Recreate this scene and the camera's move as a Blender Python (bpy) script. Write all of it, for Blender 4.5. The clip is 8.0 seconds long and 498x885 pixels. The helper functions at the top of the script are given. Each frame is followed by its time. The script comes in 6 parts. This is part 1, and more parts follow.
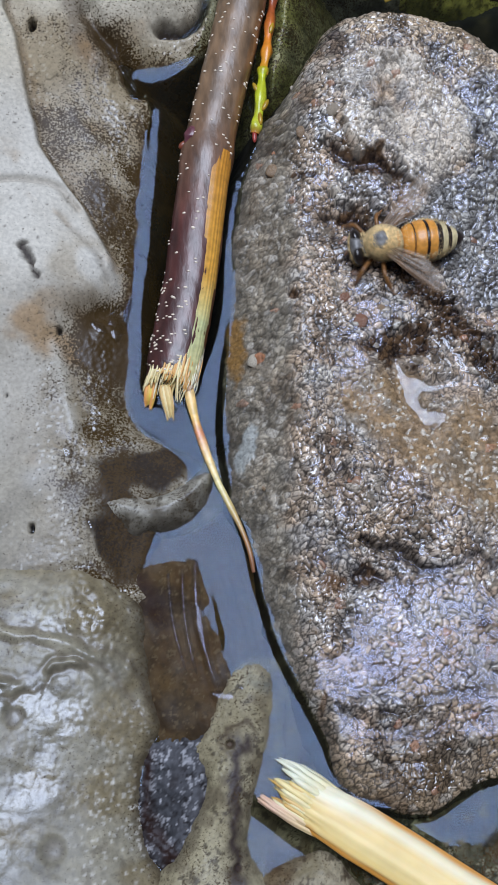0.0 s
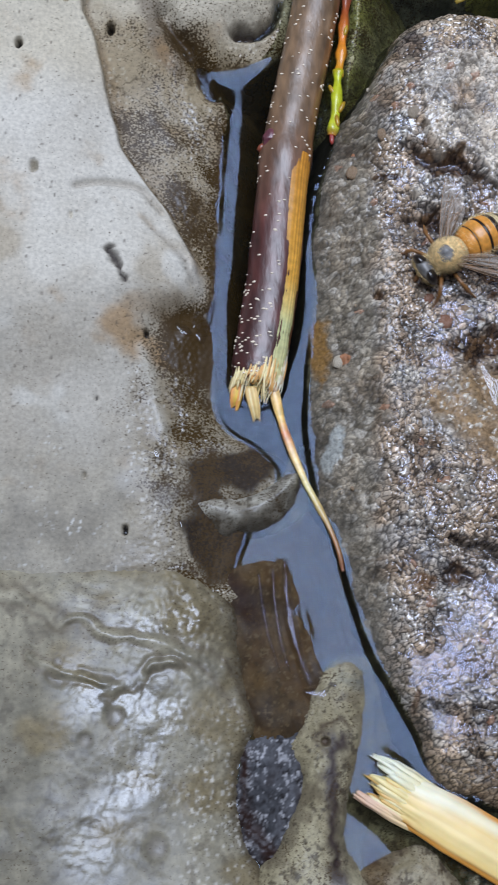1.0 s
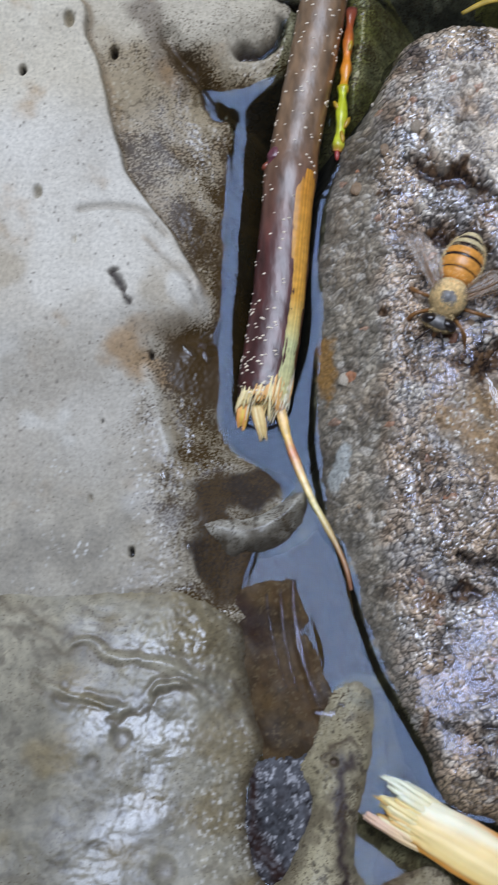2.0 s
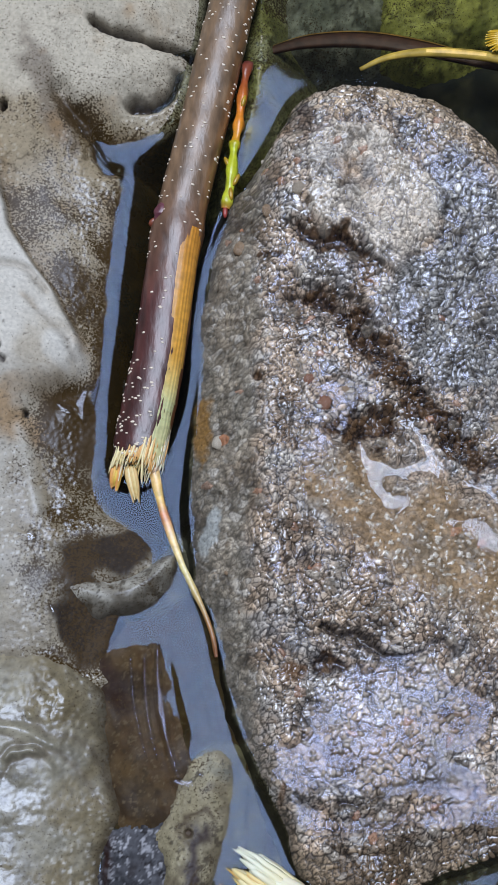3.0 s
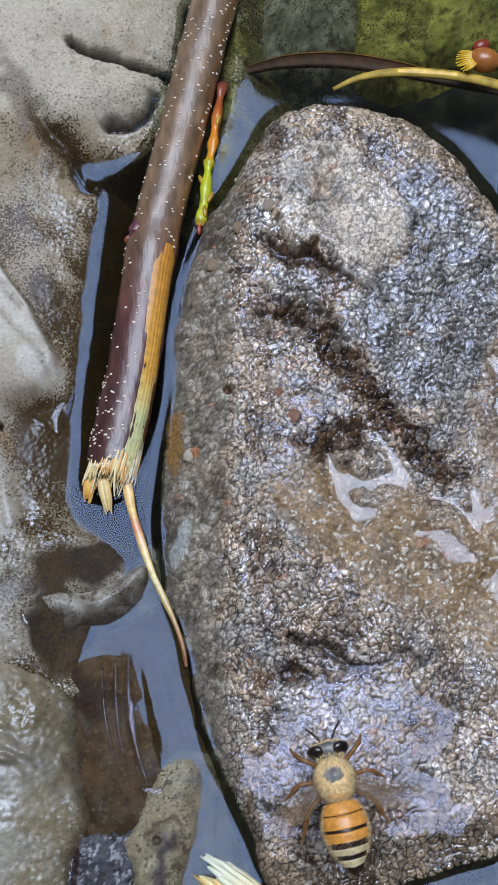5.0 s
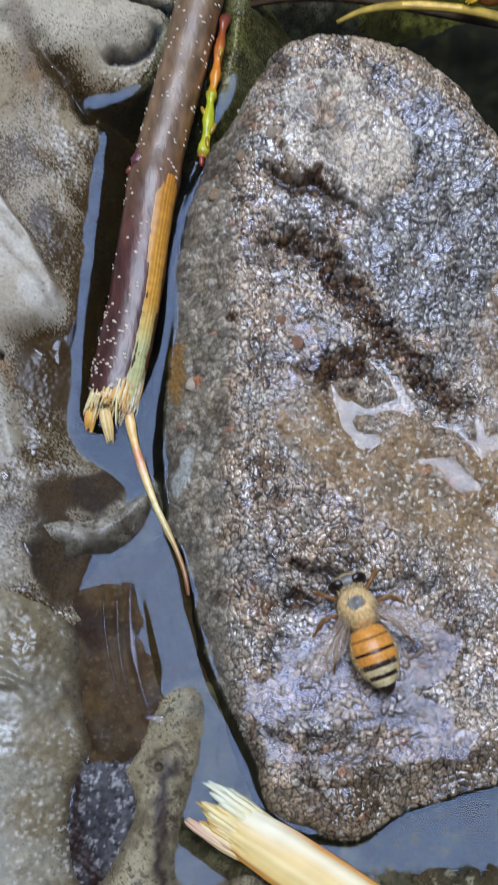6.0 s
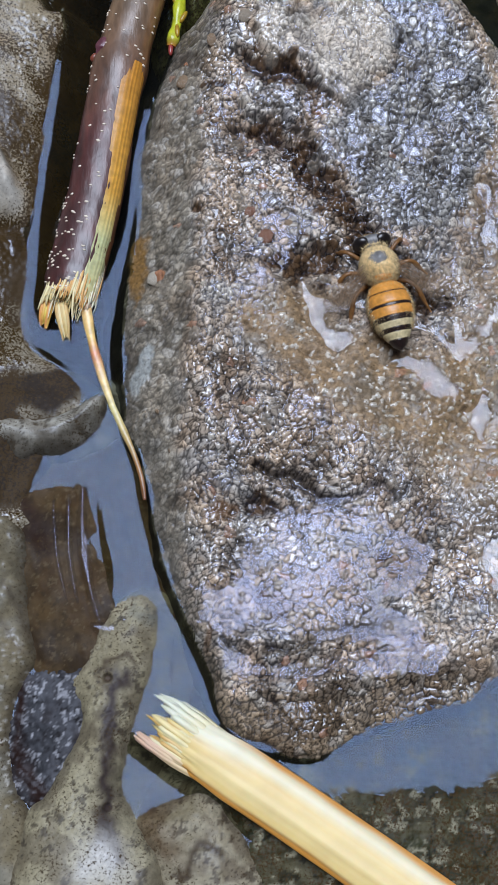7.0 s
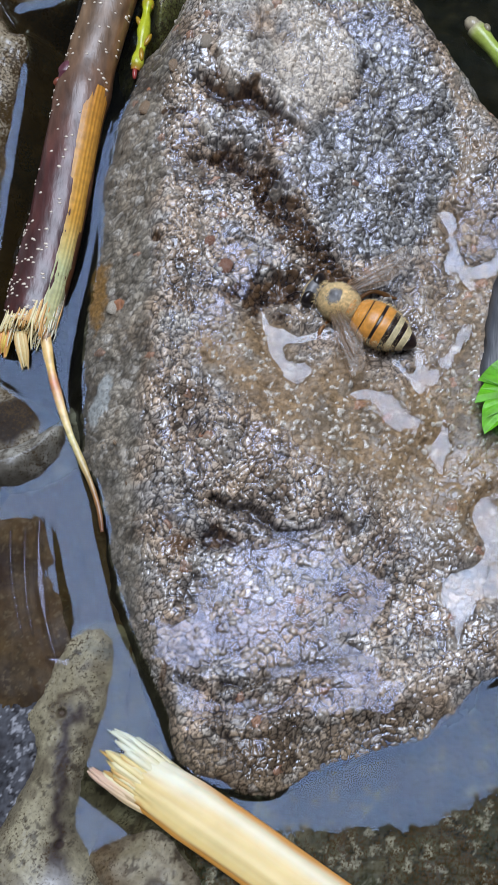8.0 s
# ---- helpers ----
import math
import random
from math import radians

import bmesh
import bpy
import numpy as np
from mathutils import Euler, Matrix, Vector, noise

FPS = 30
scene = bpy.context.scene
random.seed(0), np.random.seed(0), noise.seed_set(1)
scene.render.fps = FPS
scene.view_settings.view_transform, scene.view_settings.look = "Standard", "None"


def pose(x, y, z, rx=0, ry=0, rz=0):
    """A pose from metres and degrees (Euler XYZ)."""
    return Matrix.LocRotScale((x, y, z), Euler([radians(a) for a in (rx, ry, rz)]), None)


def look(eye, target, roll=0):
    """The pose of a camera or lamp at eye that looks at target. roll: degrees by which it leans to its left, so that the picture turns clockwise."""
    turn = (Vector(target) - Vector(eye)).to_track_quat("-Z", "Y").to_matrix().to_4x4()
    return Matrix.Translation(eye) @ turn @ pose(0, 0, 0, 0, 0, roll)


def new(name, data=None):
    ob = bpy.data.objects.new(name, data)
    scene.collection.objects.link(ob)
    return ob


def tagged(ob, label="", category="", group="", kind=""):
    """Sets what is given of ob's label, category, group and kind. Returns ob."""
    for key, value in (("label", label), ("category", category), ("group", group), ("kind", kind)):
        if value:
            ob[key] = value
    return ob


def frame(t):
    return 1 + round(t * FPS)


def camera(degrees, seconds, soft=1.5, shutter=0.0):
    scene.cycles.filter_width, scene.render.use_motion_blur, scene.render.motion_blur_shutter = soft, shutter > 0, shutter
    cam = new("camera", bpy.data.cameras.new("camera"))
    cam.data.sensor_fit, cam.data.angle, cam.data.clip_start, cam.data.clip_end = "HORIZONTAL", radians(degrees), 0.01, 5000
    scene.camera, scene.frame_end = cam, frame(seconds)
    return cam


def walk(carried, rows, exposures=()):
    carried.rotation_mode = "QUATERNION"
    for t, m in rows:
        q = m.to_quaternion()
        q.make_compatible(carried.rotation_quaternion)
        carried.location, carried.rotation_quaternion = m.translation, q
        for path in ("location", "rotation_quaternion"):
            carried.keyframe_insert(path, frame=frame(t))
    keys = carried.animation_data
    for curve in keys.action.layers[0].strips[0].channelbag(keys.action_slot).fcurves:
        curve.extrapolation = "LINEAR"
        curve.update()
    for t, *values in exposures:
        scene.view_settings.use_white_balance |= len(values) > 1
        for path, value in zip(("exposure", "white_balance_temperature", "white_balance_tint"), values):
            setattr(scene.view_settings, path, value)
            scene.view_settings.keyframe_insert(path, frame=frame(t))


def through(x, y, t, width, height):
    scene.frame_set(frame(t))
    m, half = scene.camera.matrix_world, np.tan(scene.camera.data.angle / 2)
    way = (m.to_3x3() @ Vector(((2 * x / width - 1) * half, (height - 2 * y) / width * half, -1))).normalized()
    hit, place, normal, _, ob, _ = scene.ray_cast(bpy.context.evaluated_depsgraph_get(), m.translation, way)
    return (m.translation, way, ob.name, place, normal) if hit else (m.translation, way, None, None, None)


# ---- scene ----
MM = 0.001
cam = camera(22.6, 8.0, soft=1.4, shutter=0.35)
# seconds; eye in millimetres; yaw, pitch, roll about the first view, which looks 73.4 degrees down
PATH = [
    (0.0, 0.44, -44.61, 142.01, -0.94, -0.92, -0.53),
    (0.5, -1.76, -45.22, 142.32, -1.51, -0.83, -0.49),
    (1.0, -11.33, -43.68, 143.66, -1.53, -1.43, -0.12),
    (1.2, -12.61, -44.73, 143.06, -0.76, -1.11, 0.15),
    (2.3, 4.50, -38.17, 144.88, 1.58, -1.12, 1.10),
    (2.5, 10.36, -35.12, 145.43, 1.38, -1.57, 0.78),
    (3.0, 12.35, -34.67, 144.10, 2.12, -1.10, -0.28),
    (3.5, 13.04, -34.60, 145.16, 2.52, -1.04, -0.40),
    (4.0, 13.13, -35.17, 144.80, 2.59, -0.41, -0.37),
    (4.5, 15.54, -35.39, 145.98, 2.53, -0.44, -0.36),
    (5.8, 17.97, -40.56, 144.85, 3.01, 0.16, -0.16),
    (6.0, 16.74, -43.14, 142.65, 2.56, -0.46, -0.37),
    (6.5, 19.47, -50.69, 134.13, 2.24, -0.29, -0.96),
    (7.0, 18.76, -51.25, 131.43, 1.78, -0.55, -1.63),
    (7.5, 20.85, -50.77, 130.73, 1.54, -0.51, -1.83),
    (8.0, 24.25, -46.18, 131.51, 2.29, -1.11, -1.83),
]
DOWN = pose(0, 0, 0, -73.4)
walk(cam, [(t, Matrix.Translation((x * MM, y * MM, z * MM)) @ DOWN @ pose(0, 0, 0, 90 + pitch, roll, yaw)) for t, x, y, z, yaw, pitch, roll in PATH])

# ---- light: bright overcast, the brightest cloud high ahead ----
SUN_UP, SUN_TURN = 77.1, -0.9
world = bpy.data.worlds.new("sky")
scene.world = world
world.use_nodes = True
wn = world.node_tree.nodes
sky = wn.new("ShaderNodeTexSky")
sky.sky_type, sky.sun_disc = "NISHITA", False
sky.sun_elevation, sky.sun_rotation = radians(SUN_UP), radians(SUN_TURN)
sky.dust_density, sky.ozone_density = 6.0, 0.3
world.node_tree.links.new(sky.outputs[0], wn["Background"].inputs[0])
wn["Background"].inputs[1].default_value = 0.02
sun = new("sun", bpy.data.lights.new("sun", "SUN"))
sun.data.energy, sun.data.angle, sun.data.color = 5.2, radians(37.4), (0.725, 0.815, 1.0)
sun.matrix_world = look((math.sin(radians(SUN_TURN)) * math.cos(radians(SUN_UP)), math.cos(radians(SUN_TURN)) * math.cos(radians(SUN_UP)), math.sin(radians(SUN_UP))), (0, 0, 0))
scene.view_settings.exposure = -0.45


# ---- noise on grids, in millimetres ----
def chance(ix, iy, seed):
    h = ix.astype(np.int64) * 374761393 + iy.astype(np.int64) * 668265263 + seed * 1442695041
    h = (h ^ (h >> 13)) * 1274126177
    h = (h ^ (h >> 16)) & 0xFFFFFF
    return h / float(0x1000000)


def value(x, y, seed=0):
    ix, iy = np.floor(x), np.floor(y)
    fx, fy = x - ix, y - iy
    fx, fy = fx * fx * fx * (fx * (fx * 6 - 15) + 10), fy * fy * fy * (fy * (fy * 6 - 15) + 10)
    a, b = chance(ix, iy, seed), chance(ix + 1, iy, seed)
    c, d = chance(ix, iy + 1, seed), chance(ix + 1, iy + 1, seed)
    return (a + (b - a) * fx) * (1 - fy) + (c + (d - c) * fx) * fy


def fbm(x, y, size, octaves=4, seed=0, gain=0.5):
    total, amount, reach = 0.0, 1.0, 0.0
    for k in range(octaves):
        turn = 0.65 + 1.1 * k + 0.37 * seed
        u, v = x * math.cos(turn) + y * math.sin(turn), y * math.cos(turn) - x * math.sin(turn)
        total = total + amount * (value(u / size + 17.3 * k, v / size - 9.1 * k, seed + k) * 2 - 1)
        reach += amount
        amount, size = amount * gain, size * 0.5
    return total / reach * 1.4


def cells(x, y, size, seed=0):
    """Distances to the nearest and second nearest scattered point, in cell sizes, and a random number of the nearest."""
    u, v = x / size, y / size
    iu, iv = np.floor(u), np.floor(v)
    first, second, mark = np.full(u.shape, 9.0), np.full(u.shape, 9.0), np.zeros(u.shape)
    for du in (-1, 0, 1):
        for dv in (-1, 0, 1):
            cu, cv = iu + du, iv + dv
            d = np.hypot(cu + chance(cu, cv, seed) - u, cv + chance(cu, cv, seed + 7) - v)
            near = d < first
            second = np.where(near, first, np.minimum(second, d))
            mark = np.where(near, chance(cu, cv, seed + 13), mark)
            first = np.minimum(first, d)
    return first, second, mark


def facets(x, y, size, seed, lean):
    """Broken grains: each cell is a small tilted face; its height, the gap to its neighbours and a random number."""
    u, v = x / size, y / size
    iu, iv = np.floor(u), np.floor(v)
    first, second = np.full(u.shape, 9.0), np.full(u.shape, 9.0)
    mark, face = np.zeros(u.shape), np.zeros(u.shape)
    for du in (-1, 0, 1):
        for dv in (-1, 0, 1):
            cu, cv = iu + du, iv + dv
            ex, ey = u - cu - chance(cu, cv, seed), v - cv - chance(cu, cv, seed + 7)
            d = np.hypot(ex, ey)
            near = d < first
            second = np.where(near, first, np.minimum(second, d))
            m = chance(cu, cv, seed + 13)
            mark = np.where(near, m, mark)
            tilt = lean * (ex * (chance(cu, cv, seed + 19) * 2 - 1) + ey * (chance(cu, cv, seed + 23) * 2 - 1))
            face = np.where(near, tilt, face)
            first = np.minimum(first, d)
    return face, second - first, mark


def smooth(a, b, v):
    t = np.clip((v - a) / (b - a), 0, 1)
    return t * t * (3 - 2 * t)


def mix(a, b, t):
    return a + (b - a) * t


def rounded(points, steps=5):
    """A closed smooth line through the points."""
    p, out = np.array(points, float), []
    n = len(p)
    for i in range(n):
        a, b, c, d = p[i - 1], p[i], p[(i + 1) % n], p[(i + 2) % n]
        for k in range(steps):
            t = k / steps
            out.append(0.5 * (2 * b + (c - a) * t + (2 * a - 5 * b + 4 * c - d) * t * t + (3 * b - a - 3 * c + d) * t**3))
    return np.array(out)


def depth_in(x, y, line):
    """Signed distance to a closed line: positive inside."""
    best, inside = np.full(x.shape, 1e18), np.zeros(x.shape, bool)
    for (ax, ay), (bx, by) in zip(line, np.roll(line, -1, axis=0)):
        ex, ey = bx - ax, by - ay
        t = np.clip(((x - ax) * ex + (y - ay) * ey) / max(ex * ex + ey * ey, 1e-12), 0, 1)
        best = np.minimum(best, (x - ax - t * ex) ** 2 + (y - ay - t * ey) ** 2)
        if ay != by:
            inside ^= ((ay > y) != (by > y)) & (x < ex * (y - ay) / ey + ax)
    return np.where(inside, 1, -1) * np.sqrt(best)


def along(x, y, points):
    """Distance to an open line, and how far along it (0 to 1)."""
    best, where = np.full(x.shape, 1e18), np.zeros(x.shape)
    n = len(points) - 1
    for i in range(n):
        (ax, ay), (bx, by) = points[i], points[i + 1]
        ex, ey = bx - ax, by - ay
        t = np.clip(((x - ax) * ex + (y - ay) * ey) / (ex * ex + ey * ey), 0, 1)
        d = (x - ax - t * ex) ** 2 + (y - ay - t * ey) ** 2
        where = np.where(d < best, (i + t) / n, where)
        best = np.minimum(best, d)
    return np.sqrt(best), where


def mound(x, y, cx, cy, r, ry=None, turn=0.0):
    c, s = math.cos(radians(turn)), math.sin(radians(turn))
    u, v = (x - cx) * c + (y - cy) * s, -(x - cx) * s + (y - cy) * c
    return np.exp(-((u / r) ** 2) - (v / (ry or r)) ** 2)


def sheet(name, x, y, z, keep=None, tone=None, wet=None, material=None, parent=None, alga=None):
    """One mesh from a grid of heights, with colour and wetness on its points."""
    ny, nx = x.shape
    index = np.arange(nx * ny).reshape(ny, nx)
    quads = np.stack([index[:-1, :-1], index[:-1, 1:], index[1:, 1:], index[1:, :-1]], -1).reshape(-1, 4)
    co = np.stack([x, y, z], -1).reshape(-1, 3) * MM
    used = None
    if keep is not None:
        quads = quads[keep.reshape(-1)[quads].any(axis=1)]
        used = np.unique(quads)
        back = np.zeros(nx * ny, np.int64)
        back[used] = np.arange(len(used))
        quads, co = back[quads], co[used]
    me = bpy.data.meshes.new(name)
    me.vertices.add(len(co))
    me.vertices.foreach_set("co", co.astype(np.float32).ravel())
    me.loops.add(quads.size)
    me.loops.foreach_set("vertex_index", quads.astype(np.int32).ravel())
    me.polygons.add(len(quads))
    me.polygons.foreach_set("loop_start", np.arange(0, quads.size, 4, dtype=np.int32))
    me.update(calc_edges=True)
    me.shade_smooth()
    if tone is not None:
        colour = np.concatenate([np.clip(tone, 0, 1), np.ones((*x.shape, 1))], -1).reshape(-1, 4)
        layer = me.attributes.new("tone", "FLOAT_COLOR", "POINT")
        layer.data.foreach_set("color", (colour if used is None else colour[used]).astype(np.float32).ravel())
    if wet is not None:
        flat = np.broadcast_to(wet, x.shape).reshape(-1)
        layer = me.attributes.new("wet", "FLOAT", "POINT")
        layer.data.foreach_set("value", (flat if used is None else flat[used]).astype(np.float32))
    if alga is not None:
        flat = np.broadcast_to(alga, x.shape).reshape(-1)
        layer = me.attributes.new("alga", "FLOAT", "POINT")
        layer.data.foreach_set("value", (flat if used is None else flat[used]).astype(np.float32))
    if material:
        me.materials.append(material)
    ob = new(name, me)
    if parent:
        ob.parent = parent
    return ob


def grid(x0, x1, y0, y1, step):
    return np.meshgrid(np.arange(x0, x1 + step / 2, step), np.arange(y0, y1 + step / 2, step))


def tint(x, colour):
    return np.ones((*x.shape, 3)) * np.array(colour)


def over(base, colour, amount):
    return base + (np.array(colour) - base) * np.clip(amount, 0, 1)[..., None]


# ---- materials ----
def stone_material(name, grain, bump, dry=0.75, shiny=0.12, spec=0.8, speck=0.35, moss=(0.055, 0.032, 0.010), matte=0.15):
    """Stone whose colour and wetness lie on its points, with fine grain on top."""
    m = bpy.data.materials.new(name)
    m.use_nodes = True
    n, link = m.node_tree.nodes, m.node_tree.links
    b = n["Principled BSDF"]
    where = n.new("ShaderNodeTexCoord")
    tone, wet = n.new("ShaderNodeAttribute"), n.new("ShaderNodeAttribute")
    tone.attribute_name, wet.attribute_name = "tone", "wet"
    fine, coarse = n.new("ShaderNodeTexNoise"), n.new("ShaderNodeTexNoise")
    fine.inputs["Scale"].default_value, fine.inputs["Detail"].default_value = grain, 5
    coarse.inputs["Scale"].default_value, coarse.inputs["Detail"].default_value = grain * 0.12, 3
    for t in (fine, coarse):
        link.new(where.outputs["Object"], t.inputs["Vector"])
    span = n.new("ShaderNodeMapRange")
    span.inputs["From Min"].default_value, span.inputs["From Max"].default_value = 0.3, 0.7
    span.inputs["To Min"].default_value, span.inputs["To Max"].default_value = 1 - speck, 1 + speck
    link.new(fine.outputs[0], span.inputs["Value"])
    times = n.new("ShaderNodeMix")
    times.data_type, times.blend_type = "RGBA", "MULTIPLY"
    times.inputs[0].default_value = 1
    link.new(tone.outputs["Color"], times.inputs[6])
    link.new(span.outputs[0], times.inputs[7])
    alga, blots, sum_up, cut, grown = n.new("ShaderNodeAttribute"), n.new("ShaderNodeTexNoise"), n.new("ShaderNodeMath"), n.new("ShaderNodeMapRange"), n.new("ShaderNodeMix")
    alga.attribute_name = "alga"
    blots.inputs["Scale"].default_value, blots.inputs["Detail"].default_value, blots.inputs["Roughness"].default_value = 3700, 4, 0.6
    link.new(where.outputs["Object"], blots.inputs["Vector"])
    sum_up.operation = "MULTIPLY_ADD"
    sum_up.inputs[1].default_value = 0.42
    link.new(alga.outputs["Fac"], sum_up.inputs[0])
    link.new(blots.outputs[0], sum_up.inputs[2])
    cut.inputs["From Min"].default_value, cut.inputs["From Max"].default_value = 0.595, 0.725
    link.new(sum_up.outputs[0], cut.inputs["Value"])
    grown.data_type = "RGBA"
    link.new(cut.outputs[0], grown.inputs[0])
    link.new(times.outputs[2], grown.inputs[6])
    grown.inputs[7].default_value = (*moss, 1)
    link.new(grown.outputs[2], b.inputs["Base Color"])
    rough = n.new("ShaderNodeMapRange")
    rough.inputs["To Min"].default_value, rough.inputs["To Max"].default_value = dry, shiny
    blot = n.new("ShaderNodeMath")
    blot.operation = "MULTIPLY_ADD"
    blot.inputs[1].default_value = 0.5
    shift = n.new("ShaderNodeMath")
    shift.operation = "SUBTRACT"
    shift.inputs[1].default_value = 0.25
    link.new(coarse.outputs[0], blot.inputs[0])
    link.new(wet.outputs["Fac"], shift.inputs[0])
    link.new(shift.outputs[0], blot.inputs[2])
    link.new(blot.outputs[0], rough.inputs["Value"])
    link.new(rough.outputs[0], b.inputs["Roughness"])
    gloss = n.new("ShaderNodeMapRange")
    gloss.inputs["From Max"].default_value = 0.9
    gloss.inputs["To Min"].default_value, gloss.inputs["To Max"].default_value = matte * spec, spec
    link.new(wet.outputs["Fac"], gloss.inputs["Value"])
    link.new(gloss.outputs[0], b.inputs["Specular IOR Level"])
    b.inputs["IOR"].default_value = 1.55
    b.inputs["Specular Tint"].default_value = (0.86, 0.91, 1.0, 1)
    relief = n.new("ShaderNodeBump")
    relief.inputs["Strength"].default_value, relief.inputs["Distance"].default_value = 1.0, bump
    link.new(fine.outputs[0], relief.inputs["Height"])
    link.new(relief.outputs[0], b.inputs["Normal"])
    return m


def plain(name, colour, rough=0.5, grain=600, vary=0.25, bump=0.00005, spec=0.5, stretch=(1, 1, 1), through=0.0, attribute=""):
    """A procedural surface: a colour, or the colour on its points, that varies with a noise, and fine relief."""
    m = bpy.data.materials.new(name)
    m.use_nodes = True
    n, link = m.node_tree.nodes, m.node_tree.links
    b = n["Principled BSDF"]
    where, place = n.new("ShaderNodeTexCoord"), n.new("ShaderNodeMapping")
    place.inputs["Scale"].default_value = stretch
    link.new(where.outputs["Object"], place.inputs["Vector"])
    fine = n.new("ShaderNodeTexNoise")
    fine.inputs["Scale"].default_value, fine.inputs["Detail"].default_value = grain, 5
    link.new(place.outputs[0], fine.inputs["Vector"])
    span = n.new("ShaderNodeMapRange")
    span.inputs["From Min"].default_value, span.inputs["From Max"].default_value = 0.3, 0.7
    span.inputs["To Min"].default_value, span.inputs["To Max"].default_value = 1 - vary, 1 + vary
    link.new(fine.outputs[0], span.inputs["Value"])
    times = n.new("ShaderNodeMix")
    times.data_type, times.blend_type = "RGBA", "MULTIPLY"
    times.inputs[0].default_value = 1
    times.inputs[6].default_value = (*colour, 1)
    if attribute:
        tone = n.new("ShaderNodeAttribute")
        tone.attribute_name = attribute
        link.new(tone.outputs["Color"], times.inputs[6])
    link.new(span.outputs[0], times.inputs[7])
    link.new(times.outputs[2], b.inputs["Base Color"])
    b.inputs["Roughness"].default_value = rough
    b.inputs["Specular IOR Level"].default_value = spec
    if through:
        b.inputs["Subsurface Weight"].default_value = through
        b.inputs["Subsurface Scale"].default_value = 0.0006
        b.inputs["Subsurface Radius"].default_value = (1.0, 0.6, 0.3)
    relief = n.new("ShaderNodeBump")
    relief.inputs["Strength"].default_value, relief.inputs["Distance"].default_value = 1.0, bump
    link.new(fine.outputs[0], relief.inputs["Height"])
    link.new(relief.outputs[0], b.inputs["Normal"])
    return m


def water_material(name, tinting, ior, ripple=0.00002, scale=90, rough=0.03, sheen=(0.50, 0.655, 1.0)):
    m = bpy.data.materials.new(name)
    m.use_nodes = True
    n, link = m.node_tree.nodes, m.node_tree.links
    n.remove(n["Principled BSDF"])
    clear, gloss, both, edge = n.new("ShaderNodeBsdfTransparent"), n.new("ShaderNodeBsdfGlossy"), n.new("ShaderNodeMixShader"), n.new("ShaderNodeFresnel")
    clear.inputs["Color"].default_value = (*tinting, 1)
    gloss.inputs["Roughness"].default_value = rough
    gloss.inputs["Color"].default_value = (*sheen, 1)
    edge.inputs["IOR"].default_value = ior
    where, waves, relief = n.new("ShaderNodeTexCoord"), n.new("ShaderNodeTexNoise"), n.new("ShaderNodeBump")
    waves.inputs["Scale"].default_value, waves.inputs["Detail"].default_value = scale, 2
    relief.inputs["Strength"].default_value, relief.inputs["Distance"].default_value = 1.0, ripple
    link.new(where.outputs["Object"], waves.inputs["Vector"])
    link.new(waves.outputs[0], relief.inputs["Height"])
    if ripple:
        link.new(relief.outputs[0], gloss.inputs["Normal"])
    link.new(edge.outputs[0], both.inputs[0])
    link.new(clear.outputs[0], both.inputs[1])
    link.new(gloss.outputs[0], both.inputs[2])
    link.new(both.outputs[0], n["Material Output"].inputs["Surface"])
    return m


CONGLOMERATE = stone_material("wet_conglomerate", 2400, 0.000018, dry=0.6, shiny=0.14, spec=1.0, speck=0.3)
LIMESTONE = stone_material("pale_limestone", 2300, 0.00005, dry=0.8, shiny=0.16, spec=0.6, speck=0.16, matte=0.5)
BEDSTONE = stone_material("stream_bed", 700, 0.0002, dry=0.8, shiny=0.5, spec=0.15, speck=0.4)
DOMESTONE = stone_material("olive_limestone", 1200, 0.00008, dry=0.75, shiny=0.33, spec=0.9, speck=0.22, matte=0.5)
BROWNSTONE = stone_material("brown_stone", 900, 0.00006, dry=0.8, shiny=0.45, spec=0.2, speck=0.18)
DARKSTONE = stone_material("dark_stone", 900, 0.00006, dry=0.7, shiny=0.22, spec=0.22, speck=0.3)
WATER = water_material("water", (0.52, 0.54, 0.42), 1.335, ripple=0, sheen=(0.56, 0.70, 1.0))
FILM = water_material("water_film", (0.82, 0.82, 0.83), 1.37, 0.00001, 300, 0.12, (0.70, 0.74, 0.98))
PUDDLE = water_material("clear_puddle", (0.85, 0.85, 0.86), 1.44, 0.00001, 300, 0.06, (0.84, 0.89, 1.0))
BARK = plain("purple_bark", (0.1, 0.05, 0.05), 0.38, 900, 0.4, 0.00012, 0.85, (1, 0.35, 1), attribute="tone")
WOOD = plain("peeled_wood", (0.6, 0.4, 0.15), 0.4, 1200, 0.18, 0.00005, 0.6, (1, 1, 1), 0.15, attribute="tone")


